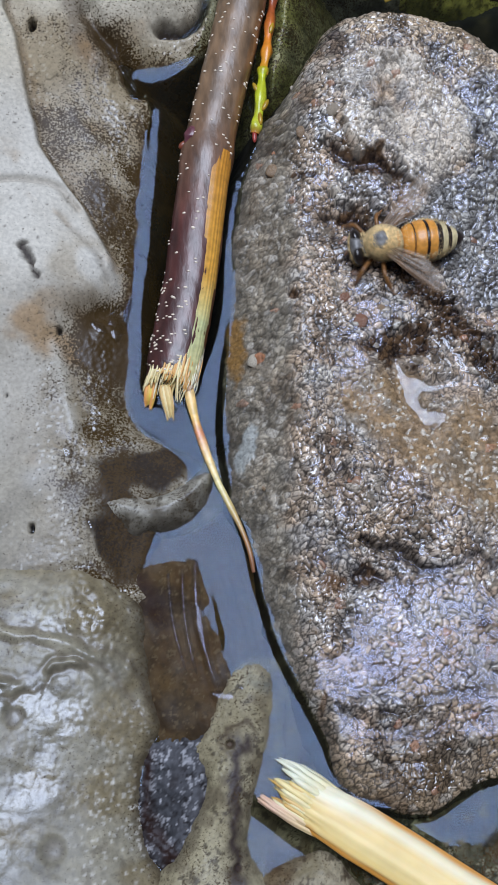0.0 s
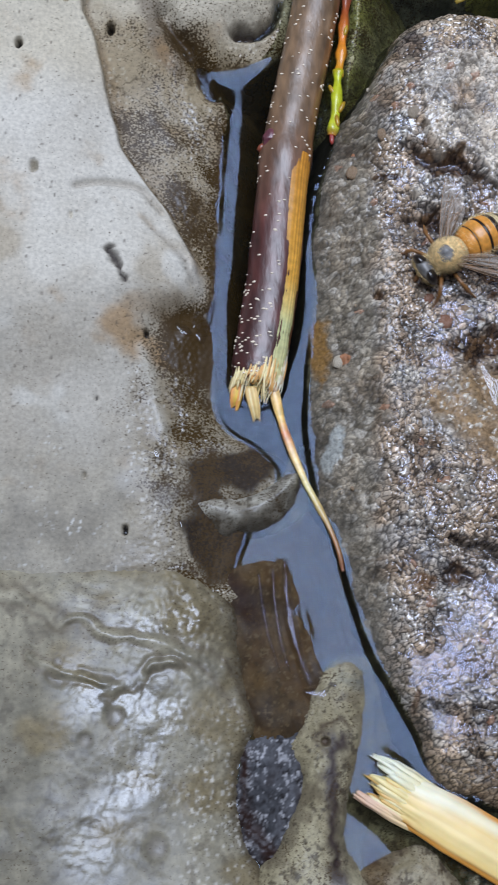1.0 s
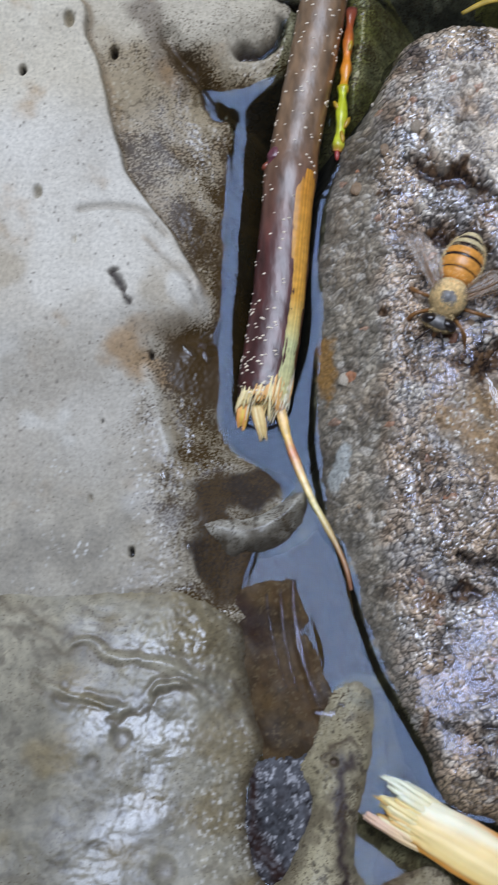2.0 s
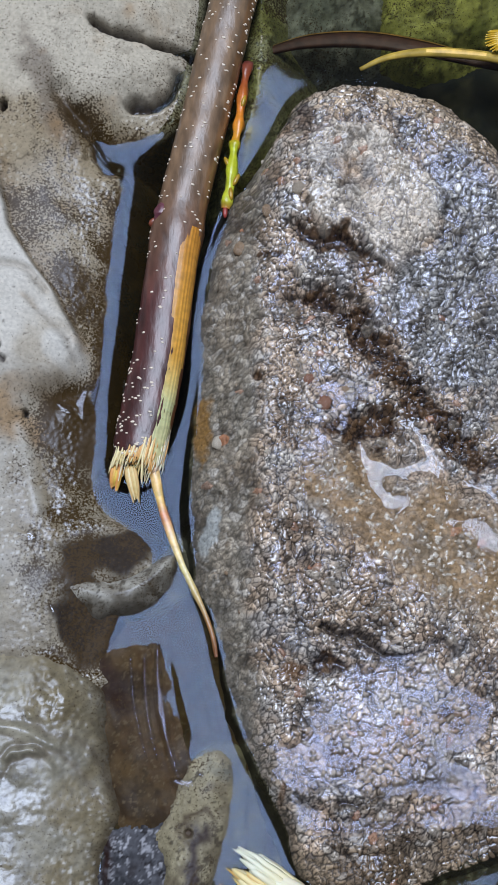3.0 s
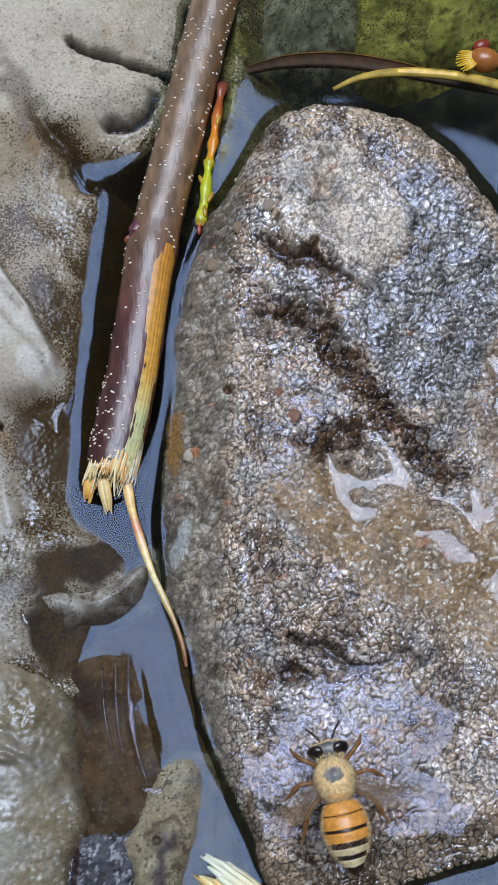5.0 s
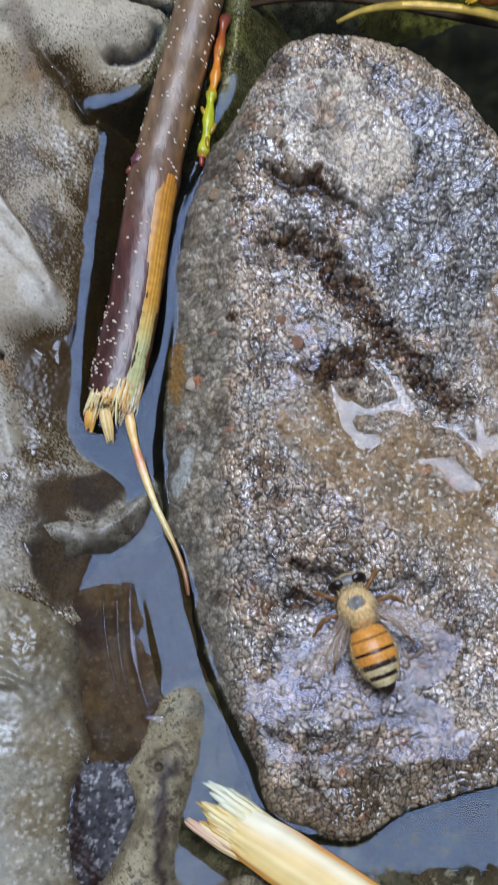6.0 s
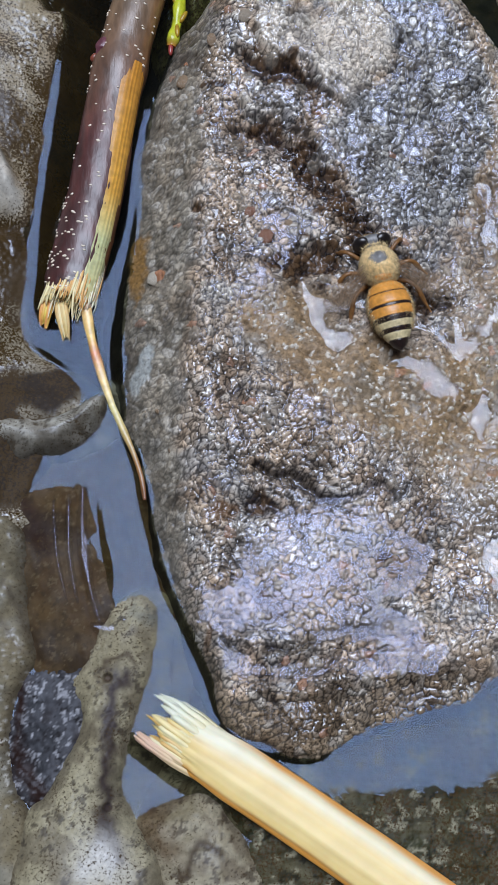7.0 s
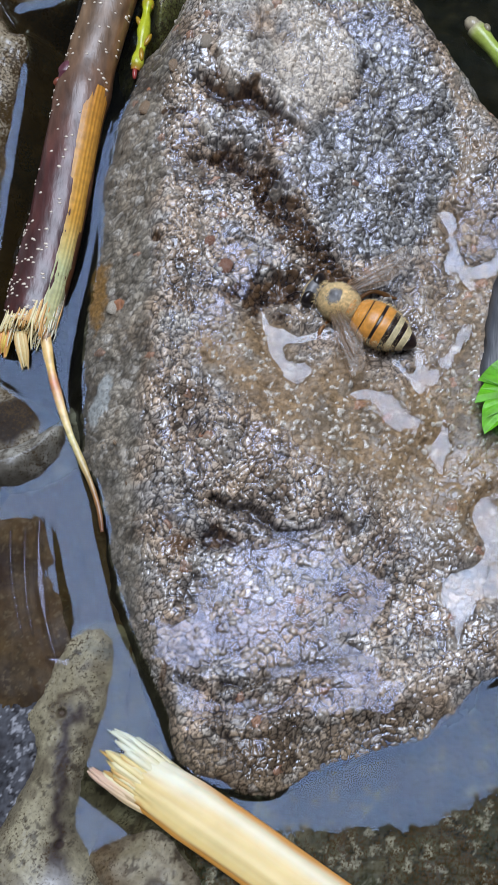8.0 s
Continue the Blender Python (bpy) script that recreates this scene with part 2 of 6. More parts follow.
def pebble_material():
    m = plain("pebbles", (0.4, 0.35, 0.3), 0.32, 2500, 0.4, 0.00005, 0.6)
    n, link = m.node_tree.nodes, m.node_tree.links
    each, ramp = n.new("ShaderNodeObjectInfo"), n.new("ShaderNodeValToRGB")
    ramp.color_ramp.interpolation = "CONSTANT"
    stops = ((0.0, (0.32, 0.26, 0.19)), (0.3, (0.28, 0.19, 0.115)), (0.55, (0.46, 0.40, 0.31)), (0.66, (0.17, 0.115, 0.07)), (0.78, (0.30, 0.225, 0.15)), (0.96, (0.36, 0.16, 0.08)))
    while len(ramp.color_ramp.elements) < len(stops):
        ramp.color_ramp.elements.new(0.5)
    for e, (at, colour) in zip(ramp.color_ramp.elements, stops):
        e.position, e.color = at, (*colour, 1)
    link.new(each.outputs["Random"], ramp.inputs[0])
    mixer = next(k for k in n if k.type == "MIX")
    link.new(ramp.outputs[0], mixer.inputs[6])
    return m


PEBBLE = pebble_material()
REDSTONE = plain("red_brown_pebble", (0.24, 0.115, 0.07), 0.2, 900, 0.5, 0.00005, 0.8)


# ---- the conglomerate stone: waterline, relief and grains ----
ROCK_LINE = rounded([(4.6, 37), (1.6, 29), (0.4, 20), (0.6, 12), (-0.1, 1.8), (-0.3, -4), (0.9, -11.3), (2.9, -16.7), (4.5, -23.2),
                     (6.3, -29), (9.3, -34.3), (11.7, -38.9), (13, -43.3), (16, -45.8), (20.3, -46.7), (24, -46), (28, -43.4), (33, -41.8),
                     (39.5, -39.6), (43.4, -35.8), (50, -31), (58, -18), (60, 0), (56, 20), (45.5, 31), (41.5, 37), (36.5, 44), (32, 48),
                     (26.5, 50.5), (19.5, 51.2), (13.2, 50.6), (10, 46), (7.4, 41.5)])
TROUGH = [(14.6, 21.6), (16.6, 20.9), (19.2, 18.2), (22.5, 14.1), (24.7, 12.1), (27.2, 9.6), (29.2, 7.0), (31.2, 4.2), (34.2, 2.2)]
NOTCH = [(13.0, 29.8), (15.7, 28.3), (17.6, 27.8), (20.2, 26.6)]
LID = rounded([(14, 41), (21, 43), (25.8, 39.2), (27.4, 37.5), (29.7, 35.7), (30.3, 32.3), (29.5, 29.7), (27.2, 28.6), (26.0, 26.7), (24.2, 24.0), (21.4, 26.2), (19.6, 28.8), (14.6, 31.4)])
SLATE = rounded([(29, 39), (33, 39), (40, 31), (40.5, 20), (36, 12), (31, 9.5), (28.5, 11), (25.5, 16), (24.2, 22), (26.5, 26), (30, 29)], 3)

# shallow basins in the stone: their outlines, the level of the water in them and how far the stone sinks below it; from the third on the water clings to the slope
BASINS = [
    ([(15.0, -23.6), (16.2, -25.2), (19.9, -21.6), (24.6, -20.9), (29.3, -22.9), (32.9, -26.2), (31.7, -29.1), (28.3, -30.4), (29.5, -32.3), (32.5, -34), (24.9, -34.6), (18.7, -34.8), (14, -34), (11.1, -33), (10.6, -31), (13.2, -29.6), (14.6, -27.2)], 3.6, 0.07, "thin lavender pool of water between pebbles on the stone"),
    ([(12.5, -36), (18.9, -37.2), (24, -36), (29, -34.6), (33, -35.6), (31, -37), (27, -38.2), (22, -39.4), (15.5, -39.4)], 2.9, 0.0, "broken lavender film of water on the stone's lower edge"),
    ([(14.4, 10.5), (16.2, 11.2), (19.9, 11), (22.5, 9.4), (19.5, 8.4), (18.6, 5.2), (17.2, 5.0), (16.6, 6.6), (15.6, 8.5)], 6.1, 0.0, "lavender film of water round small pebbles"),
    ([(19.4, 4.2), (20.4, 3.8), (21.1, 2.4), (22.4, 2.1), (23.9, 1.4), (26, 1.9), (27.2, 2.4), (26.4, 4.3), (25, 7.2), (26.1, 6.8), (27.3, 4.7), (28.6, 3), (30.3, 1.4), (29.2, 0.8), (30.2, -0.7), (32.3, -1.3), (32.3, -2.4), (30.1, -1.8), (28.2, 0.2), (26, 0.5), (23.3, -0.1), (22.5, -0.6), (23.4, -2.2), (25.5, -2.6), (23.3, -3.9), (20.6, -1.3), (20.2, 0.5), (19.6, 1.8)], 4.5, 0.17, "lavender ring of water round a dark hollow of the stone"),
    ([(30.6, -0.3), (32.6, -1.3), (34.6, -2.0), (35.8, -3.3), (36.9, -4.5), (38.3, -3.5), (39.8, -1.9), (41.1, 0.3), (42.0, 2.0), (42.5, 3.6), (41.6, 2.6), (40.8, 1.1), (40.1, -0.2), (39.2, -0.9), (38.2, -1.7), (37.8, -0.3), (37.0, 0.4), (36.7, -1.0), (36.3, -2.2), (35.6, -2.0), (34.8, -0.9), (33.0, -0.4)], 3.05, 0.2, "bright hooked crescent of water in a hollow of the stone"),
    ([(29.4, -5.0), (31.1, -5.2), (32.6, -6.2), (33.4, -7.5), (34.9, -8.4), (36.4, -8.5), (38.3, -9.1), (38.5, -8.4), (36.8, -7.3), (35.8, -6.9), (34.8, -5.6), (33.9, -4.9), (32.5, -4.4), (31, -4.4)], 3.4, 0.14, "narrow lacy streak of water along the stone's slope"),
    ([(38.1, -10.0), (38.7, -8.9), (39.4, -8.0), (40.6, -8.3), (40.2, -9.4), (40.5, -10.5), (39.8, -11.2), (39.6, -13.1), (39.0, -11.8), (38.4, -11.2)], 2.3, 0.14, "small bright patch of water on the stone"),
    ([(38.6, 17.0), (40.1, 17.4), (41.2, 16.6), (41.0, 15.0), (41.4, 13.4), (42.1, 12.1), (42.9, 11.2), (44.4, 11.6), (47, 12.6), (47, 10.0), (44.3, 9.4), (43.1, 8.1), (42.2, 8.1), (41.3, 9.3), (40.2, 10.4), (40.0, 11.8), (40.3, 13.4), (39.5, 15.4)], 2.4, 0.15, "bright lacy patch of water on the stone's low side"),
    ([(39.7, -25.8), (42.1, -23.2), (43.7, -21.4), (43.1, -19.3), (42.4, -17.5), (43.5, -15.2), (46, -14.5), (49, -17), (49, -25.4), (45.5, -25.8), (43.3, -26.4), (41.8, -28.7), (41.3, -31), (40.6, -28)], 1.6, 0.2, "bright film of water at the stone's foot"),
]


def cracks(x, y):
    """Small where the stone is cracked: lines that wander across it, slanting like its layers."""
    u, v = 0.8 * x + 0.6 * y, -0.6 * x + 0.8 * y
    return np.abs(fbm(u / 0.6, v, 11, 3, 151)) + 0.4 * smooth(-0.2, 0.2, fbm(x, y, 14, 2, 103))


def crevices(x, y, size, seed):
    """Near one along thin wandering lines, in patches."""
    wx, wy = x + 0.25 * size * fbm(x, y, size * 0.4, 2, seed + 1), y + 0.25 * size * fbm(x, y, size * 0.4, 2, seed + 2)
    return np.exp(-((fbm(wx, wy, size, 2, seed) / 0.085) ** 2)) * smooth(-0.25, 0.25, fbm(x, y, size * 2.5, 2, seed + 3))


def rock_base(x, y, fine=1.0, hollowed=True):
    """Height of the stone without its grains."""
    d = depth_in(x, y, ROCK_LINE) + 0.5 * fbm(x, y, 4, 3, 41)
    top = 6.2 + 2.6 * smooth(10, 38, y) - 2.0 * smooth(-6, -30, y) - 3.4 * smooth(17, 42, x) * (1 - 0.4 * smooth(12, 38, y)) + 0.8 * smooth(30, 42, x) * smooth(-8, -24, y)
    # the rib along the flank with the groove behind it, the brown slope and the lower swell
    top = top + 0.9 * mound(x, y, 9, 8, 2.6, 24, 2) + 0.7 * mound(x, y, 9.6, -14, 2.4, 9, 6) - 1.0 * mound(x, y, 12.8, -8, 1.0, 4.6, -4)
    top = top - 0.9 * mound(x, y, 28, -6, 9, 4, -28) + 0.8 * mound(x, y, 26, -14, 8, 3.5, -14) - 0.6 * mound(x, y, 21, -28, 9, 5) + 0.9 * mound(x, y, 25, -37, 10, 2.6, 10)
    # the lid, the notch below it and the crumbled trough
    top = top + 0.6 * smooth(-0.5, 0.5, depth_in(x, y, LID) + 0.7 * fbm(x, y, 2.5, 3, 3))
    wx, wy = x + 0.9 * fbm(x, y, 2.4, 3, 27), y + 0.9 * fbm(x, y, 2.4, 3, 29)
    side, _ = along(wx, wy, TROUGH)
    crumb, chink, _ = cells(wx, wy, 1.35, 37)
    top = top - (1.3 * np.exp(-((side / 1.6) ** 2)) + 0.7 * np.exp(-((side / 3.6) ** 2))) * (0.75 + 0.5 * fbm(x, y, 3, 2, 45)) + fine * 0.6 * np.exp(-((side / 2.6) ** 2)) * smooth(0, 0.5, chink - crumb)
    side, _ = along(wx, wy, NOTCH)
    top = top - 1.1 * np.exp(-((side / 1.1) ** 2)) + 0.7 * mound(x, y, 14.8, 24.3, 2.6, 1.8)
    top = top - 1.7 * smooth(0.2, 0.75, mound(wx, wy, 20.3, 6.2, 4.0, 2.2, 12)) - 1.5 * mound(wx, wy, 16.0, -21.4, 2.5, 1.5, 6) - 0.9 * mound(x, y, 7.9, 11.5, 0.7)
    # ledges of the lower part
    for line, wide, deep in (([(15.6, -17), (19.2, -18.0), (21.6, -19.5), (24.0, -20.6)], 0.5, 1.3), ([(17.0, -37.0), (19.8, -36.0), (23.8, -34.7), (27.2, -33.4), (29.5, -32.7)], 0.5, 1.1), ([(24.2, -20.4), (27, -19.2), (30, -19.6)], 0.4, 0.8), ([(29.5, -33.5), (31.5, -35), (33.5, -35)], 0.45, 1.0)):
        side, _ = along(wx, wy, line)
        top = top - deep * np.exp(-((side / wide) ** 2)) - 0.4 * np.exp(-((side / 1.8) ** 2))
    top = top - 1.3 * smooth(-38.4, -40.4, y - 0.14 * (x - 27) + 0.9 * fbm(x, y, 3, 3, 47)) * smooth(10, 14, x)
    top = top + fine * 0.6 * fbm(x, y, 9, 2, 5) + fine * 0.26 * fbm(x, y, 3.0, 2, 8) - fine * 0.35 * np.exp(-((cracks(x, y) / 0.06) ** 2)) * smooth(28, 20, x)
    top = top - fine * 0.3 * crevices(x, y, 3.4, 173) * smooth(29, 23, x)
    for outline, level, sink, _ in BASINS[:2]:
        inner = smooth(-0.9, 0.9, depth_in(x, y, rounded(outline, 3)) + 0.7 * fbm(x, y, 3, 3, 107))
        top = mix(top, level - sink + fine * max(0.04, 0.16 - sink) * fbm(x, y, 2.6, 3, 8), 0.97 * inner)
    for outline, level, sink, _ in BASINS[2:]:
        inside = depth_in(x, y, rounded(outline, 3))
        middle = sum(p[0] for p in outline) / len(outline)
        top = mix(top, level - 0.02 * (x - middle), 0.85 * smooth(-1.8, 0.6, inside))
        if hollowed:
            top = top - (0.16 + 1.0 * sink) * smooth(-0.55, 0.25, inside + 0.55 * fbm(x, y, 1.3, 3, 107))
    reach = 1.5 + 4.0 * smooth(14, 2, x) * smooth(46, 34, y) - 0.5 * smooth(-38, -44, y) + 2.6 * smooth(21, 29, x) * smooth(-33, -41, y)
    rise = 1 - np.exp(-np.maximum(d, 0) / reach)
    return np.where(d > 0, top * rise, 3.0 * d)


def mud_zone(x, y):
    """Near one on the brown slope, where silt has smoothed the stone."""
    silt = mound(x, y, 29, -7.5, 15, 6.5, -26) + 0.8 * mound(x, y, 42, -6, 7, 22) + 0.7 * mound(x, y, 18, 1, 3.4, 5) + 0.7 * mound(x, y, 40, 22, 4, 10)
    return smooth(0.1, 0.95, silt + 0.35 * fbm(x, y, 4, 4, 111)) * smooth(1, -1, depth_in(x, y, SLATE) + 1.3 * fbm(x, y, 4, 4, 111))


def rock_grains(x, y):
    """Grains that stand out of the stone, and their random marks."""
    rough = (0.6 + 0.6 * smooth(-0.5, 0.4, fbm(x, y, 11, 3, 77))) * (1 - 0.45 * smooth(9, 5.5, x))
    mud = mud_zone(x, y)
    rough = rough * (1 - 0.66 * mud)
    rough = rough * (1 + 0.35 * smooth(-2, 1, depth_in(x, y, SLATE)))
    wx, wy = x + 0.32 * fbm(x, y, 1.2, 2, 2), y + 0.32 * fbm(x, y, 1.2, 2, 61)
    a, gap, mark = facets(wx, wy, 0.86, 31, 0.42)
    b, slit, small = facets(wx, wy, 0.47, 57, 0.36)
    c, _, pebble = cells(x, y, 3.1, 91)
    big = (pebble > 0.72) * np.sqrt(np.clip(1 - (c / (0.2 + 0.25 * (pebble - 0.72))) ** 2, 0, 1))
    d, _, knob = cells(wx + 0.3 * fbm(x, y, 1.5, 2, 68), wy, 1.6, 95)
    pond = smooth(-1, 1.5, depth_in(x, y, rounded(BASINS[0][0], 3)))
    rough = rough * (1 - 0.25 * pond)
    for outline, _, sink, _ in BASINS[2:]:
        rough = rough * (1 - (0.25 + 1.7 * sink) * smooth(-0.6, 0.6, depth_in(x, y, rounded(outline, 3)) + 0.7 * fbm(x, y, 3, 3, 107)))
    big = np.maximum(big, 0.9 * pond * (knob > 0.55) * np.sqrt(np.clip(1 - (d / (0.02 + 0.2 * knob + 0.08)) ** 2, 0, 1)))
    e, _, lone = cells(wx, wy, 0.8, 99)
    dot = mud * (lone > 0.3) * np.sqrt(np.clip(1 - (e / (0.13 + 0.29 * lone ** 3)) ** 2, 0, 1))
    h = smooth(0.0, 0.26, gap) * (0.16 + 0.34 * mark + a * (0.26 - 0.12 * smooth(-2, 1, depth_in(x, y, SLATE)))) + (0.75 - 0.35 * smooth(-2, 1, depth_in(x, y, SLATE))) * smooth(0, 0.36, slit) * (0.08 + 0.15 * small + b * 0.24)
    return 0.78 * (h - 0.3) * rough + 0.2 * big + 0.2 * dot + 0.12 * smooth(9, 6, x) * fbm(x, y, 1.1, 3, 33), mark, small, big, np.minimum(gap, slit * 1.4), dot


def build_rock():
    x, y = grid(-7, 58, -50, 55, 0.125)
    base = rock_base(x, y)
    g, mark, small, big, gap, dot = rock_grains(x, y)
    z = np.maximum(base + g * smooth(-3, 0.5, base), -12)
    wx, wy = x + 0.9 * fbm(x, y, 2.4, 3, 27), y + 0.9 * fbm(x, y, 2.4, 3, 29)
    vague = fbm(x, y, 4, 4, 111)
    flank = smooth(9.4, 6.6, x + 1.2 * fbm(x, y, 4, 3, 50)) * smooth(47, 40, y)
    slate = smooth(-1, 1, depth_in(x, y, SLATE) + 1.3 * vague)
    lid = smooth(-0.4, 0.4, depth_in(x, y, LID) + 0.7 * fbm(x, y, 2.5, 3, 3))
    slope = mud_zone(x, y)
    rim = smooth(-38.2, -40.6, y - 0.14 * (x - 27) + 1.2 * fbm(x, y, 3, 3, 47))
    # the ground of each zone
    tone = tint(x, (0.38, 0.315, 0.265))
    hue = fbm(x, y, 2.6, 3, 109)
    tone = over(tone, (0.40, 0.29, 0.205), 0.55 * smooth(0.0, 0.6, hue))
    tone = over(tone, (0.27, 0.28, 0.30), 0.6 * smooth(0.0, -0.6, hue))
    tone = over(tone, (0.56, 0.51, 0.46), 0.85 * lid * smooth(-0.5, 0.3, vague))
    tone = over(tone, (0.47, 0.37, 0.27), 0.75 * smooth(0.3, 0.8, mound(x, y, 31, 43, 7, 4.5, -30) + 0.8 * mound(x, y, 20, 46.5, 9, 2.6) + 0.3 * hue))
    tone = over(tone, (0.27, 0.268, 0.265), 0.9 * slate)
    tone = over(tone, (0.24, 0.163, 0.092), 0.95 * slope)
    tone = over(tone, (0.14, 0.112, 0.082), 0.7 * slope * smooth(0.0, 0.5, fbm(x, y, 3.2, 4, 121)))
    tone = over(tone, (0.29, 0.195, 0.11), 0.5 * slope * smooth(0.1, 0.5, fbm(x, y, 6, 3, 123)))
    tone = over(tone, (0.185, 0.168, 0.14), 0.85 * flank)
    # lower rim: brown stone, darkened for the shade of its overhang
    tone = over(tone, (0.22, 0.165, 0.11), 0.8 * rim)
    tone = over(tone, (0.62, 0.58, 0.54), 0.75 * smooth(0.35, 0.7, mound(x, y, 14.8, 24.4, 2.7, 1.7, 5) + mound(x, y, 10.9, 1.4, 1.8, 0.9) + mound(x, y, 21.5, -25.0, 3.0, 2.4) + 0.3 * fbm(x, y, 2, 3, 52)))
    tone = tone * (1 + 0.5 * flank * fbm(x, y, 0.7, 3, 197))[..., None]
    # single grains, lighter and darker than their ground
    tone = tone * np.array((1.04, 1.0, 0.90)) * (1.0 + (0.8 - 0.55 * slope) * (mark - 0.02) + 0.4 * (1 - 0.5 * slope) * (small - 0.5))[..., None]
    tone = tone * (1 + 0.30 * slope * fbm(x, y, 0.45, 2, 125))[..., None]
    tone = over(tone, (0.70, 0.63, 0.52), 0.85 * smooth(0.1, 0.5, dot))
    tone = over(tone, (0.60, 0.555, 0.48), 0.65 * smooth(0.86, 0.97, mark) * (1 - 0.3 * slate) * (1 - 0.8 * slope))
    tone = over(tone, (0.55, 0.51, 0.44), 0.5 * (0.5 + 0.5 * flank) * smooth(0.85, 1.0, small))
    tone = over(tone, tone * np.array((0.40, 0.36, 0.33)), 0.75 * smooth(0.1, 0.5, fbm(x, y, 4.0, 4, 147)) * (1 - lid) * (1 - 0.8 * slope))
    # shade in the gaps between grains, painted near black
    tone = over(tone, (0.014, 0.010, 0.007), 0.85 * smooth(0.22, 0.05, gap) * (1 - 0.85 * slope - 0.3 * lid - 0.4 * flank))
    # earth in the hollows; the notch and small pits get the same dark colour
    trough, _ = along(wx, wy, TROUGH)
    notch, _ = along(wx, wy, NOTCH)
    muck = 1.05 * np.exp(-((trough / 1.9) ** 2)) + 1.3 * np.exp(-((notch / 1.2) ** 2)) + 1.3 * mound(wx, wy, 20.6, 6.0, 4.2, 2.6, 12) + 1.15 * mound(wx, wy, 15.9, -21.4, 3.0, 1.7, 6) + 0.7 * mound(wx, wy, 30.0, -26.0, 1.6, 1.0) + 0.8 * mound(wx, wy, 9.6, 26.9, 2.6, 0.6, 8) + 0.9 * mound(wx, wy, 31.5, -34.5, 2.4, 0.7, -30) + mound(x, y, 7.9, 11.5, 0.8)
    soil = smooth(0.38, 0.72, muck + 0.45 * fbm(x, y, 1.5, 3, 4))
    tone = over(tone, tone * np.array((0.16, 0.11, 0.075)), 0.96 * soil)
    tone = over(tone, (0.13, 0.07, 0.03), 0.55 * soil * (mark > 0.55))
    tone = over(tone, (0.17, 0.085, 0.035), 0.7 * smooth(0.4, 0.8, mound(wx, wy, 13.0, -22.6, 1.8, 1.6) + mound(wx, wy, 11.2, -35.2, 0.9, 1.6) + 0.3 * hue))
    # lines of shadow along the ledges, painted into the tone
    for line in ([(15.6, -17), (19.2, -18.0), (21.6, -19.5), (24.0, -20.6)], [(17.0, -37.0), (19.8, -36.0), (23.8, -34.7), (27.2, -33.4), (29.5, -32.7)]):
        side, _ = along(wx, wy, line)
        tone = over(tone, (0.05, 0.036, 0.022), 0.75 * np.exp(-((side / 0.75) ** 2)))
    tone = over(tone, (0.40, 0.18, 0.09), 0.6 * (mark > 0.993))
    tone = over(tone, (0.36, 0.31, 0.24), 0.4 * smooth(0.05, 0.3, big))
    tone = over(tone, (0.40, 0.17, 0.08), 0.8 * (mound(x, y, 3.9, 4.6, 0.9, 0.8) > 0.5))
    # dark shade painted along the cracks and crevices
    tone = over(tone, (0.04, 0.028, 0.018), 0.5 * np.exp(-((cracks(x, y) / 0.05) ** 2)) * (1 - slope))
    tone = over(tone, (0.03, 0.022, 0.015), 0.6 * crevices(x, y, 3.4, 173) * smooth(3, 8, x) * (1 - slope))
    # darker towards the waterline; the black shadow band below it is painted in
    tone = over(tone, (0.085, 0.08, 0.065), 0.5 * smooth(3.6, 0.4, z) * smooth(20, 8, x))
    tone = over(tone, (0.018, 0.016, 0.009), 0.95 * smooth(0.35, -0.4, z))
    rust = 1.2 * mound(x, y, 1.3, 6.0, 1.5, 5.0)
    tone = over(tone, (0.24, 0.125, 0.03), 0.85 * smooth(0.4, 0.8, rust + 0.3 * fbm(x, y, 1.5, 3, 9)))
    patch = mound(x, y, 2.6, -6.2, 1.1, 3.4, -18)
    tone = over(tone, (0.40, 0.42, 0.40), 0.75 * smooth(0.35, 0.6, patch + 0.25 * fbm(x, y, 1.5, 3, 159)))
    wet = np.clip(0.85 + 0.6 * fbm(x, y, 6, 4, 66) - 0.75 * flank + 0.35 * slate - 0.75 * slope + 0.7 * (dot > 0.1) - 0.25 * lid - 0.3 * rim - 0.4 * soil, 0.1, 1.15)
    for outline, level, sink, _ in BASINS:
        wet = wet - 0.6 * (z < level + 0.05) * smooth(-1, 0, depth_in(x, y, rounded(outline, 3)))
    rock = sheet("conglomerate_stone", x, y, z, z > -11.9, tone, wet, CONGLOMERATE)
    tagged(rock, "wet grey-brown conglomerate stone with coarse grains and puddles", "stone")
    build_pebbles(rock)


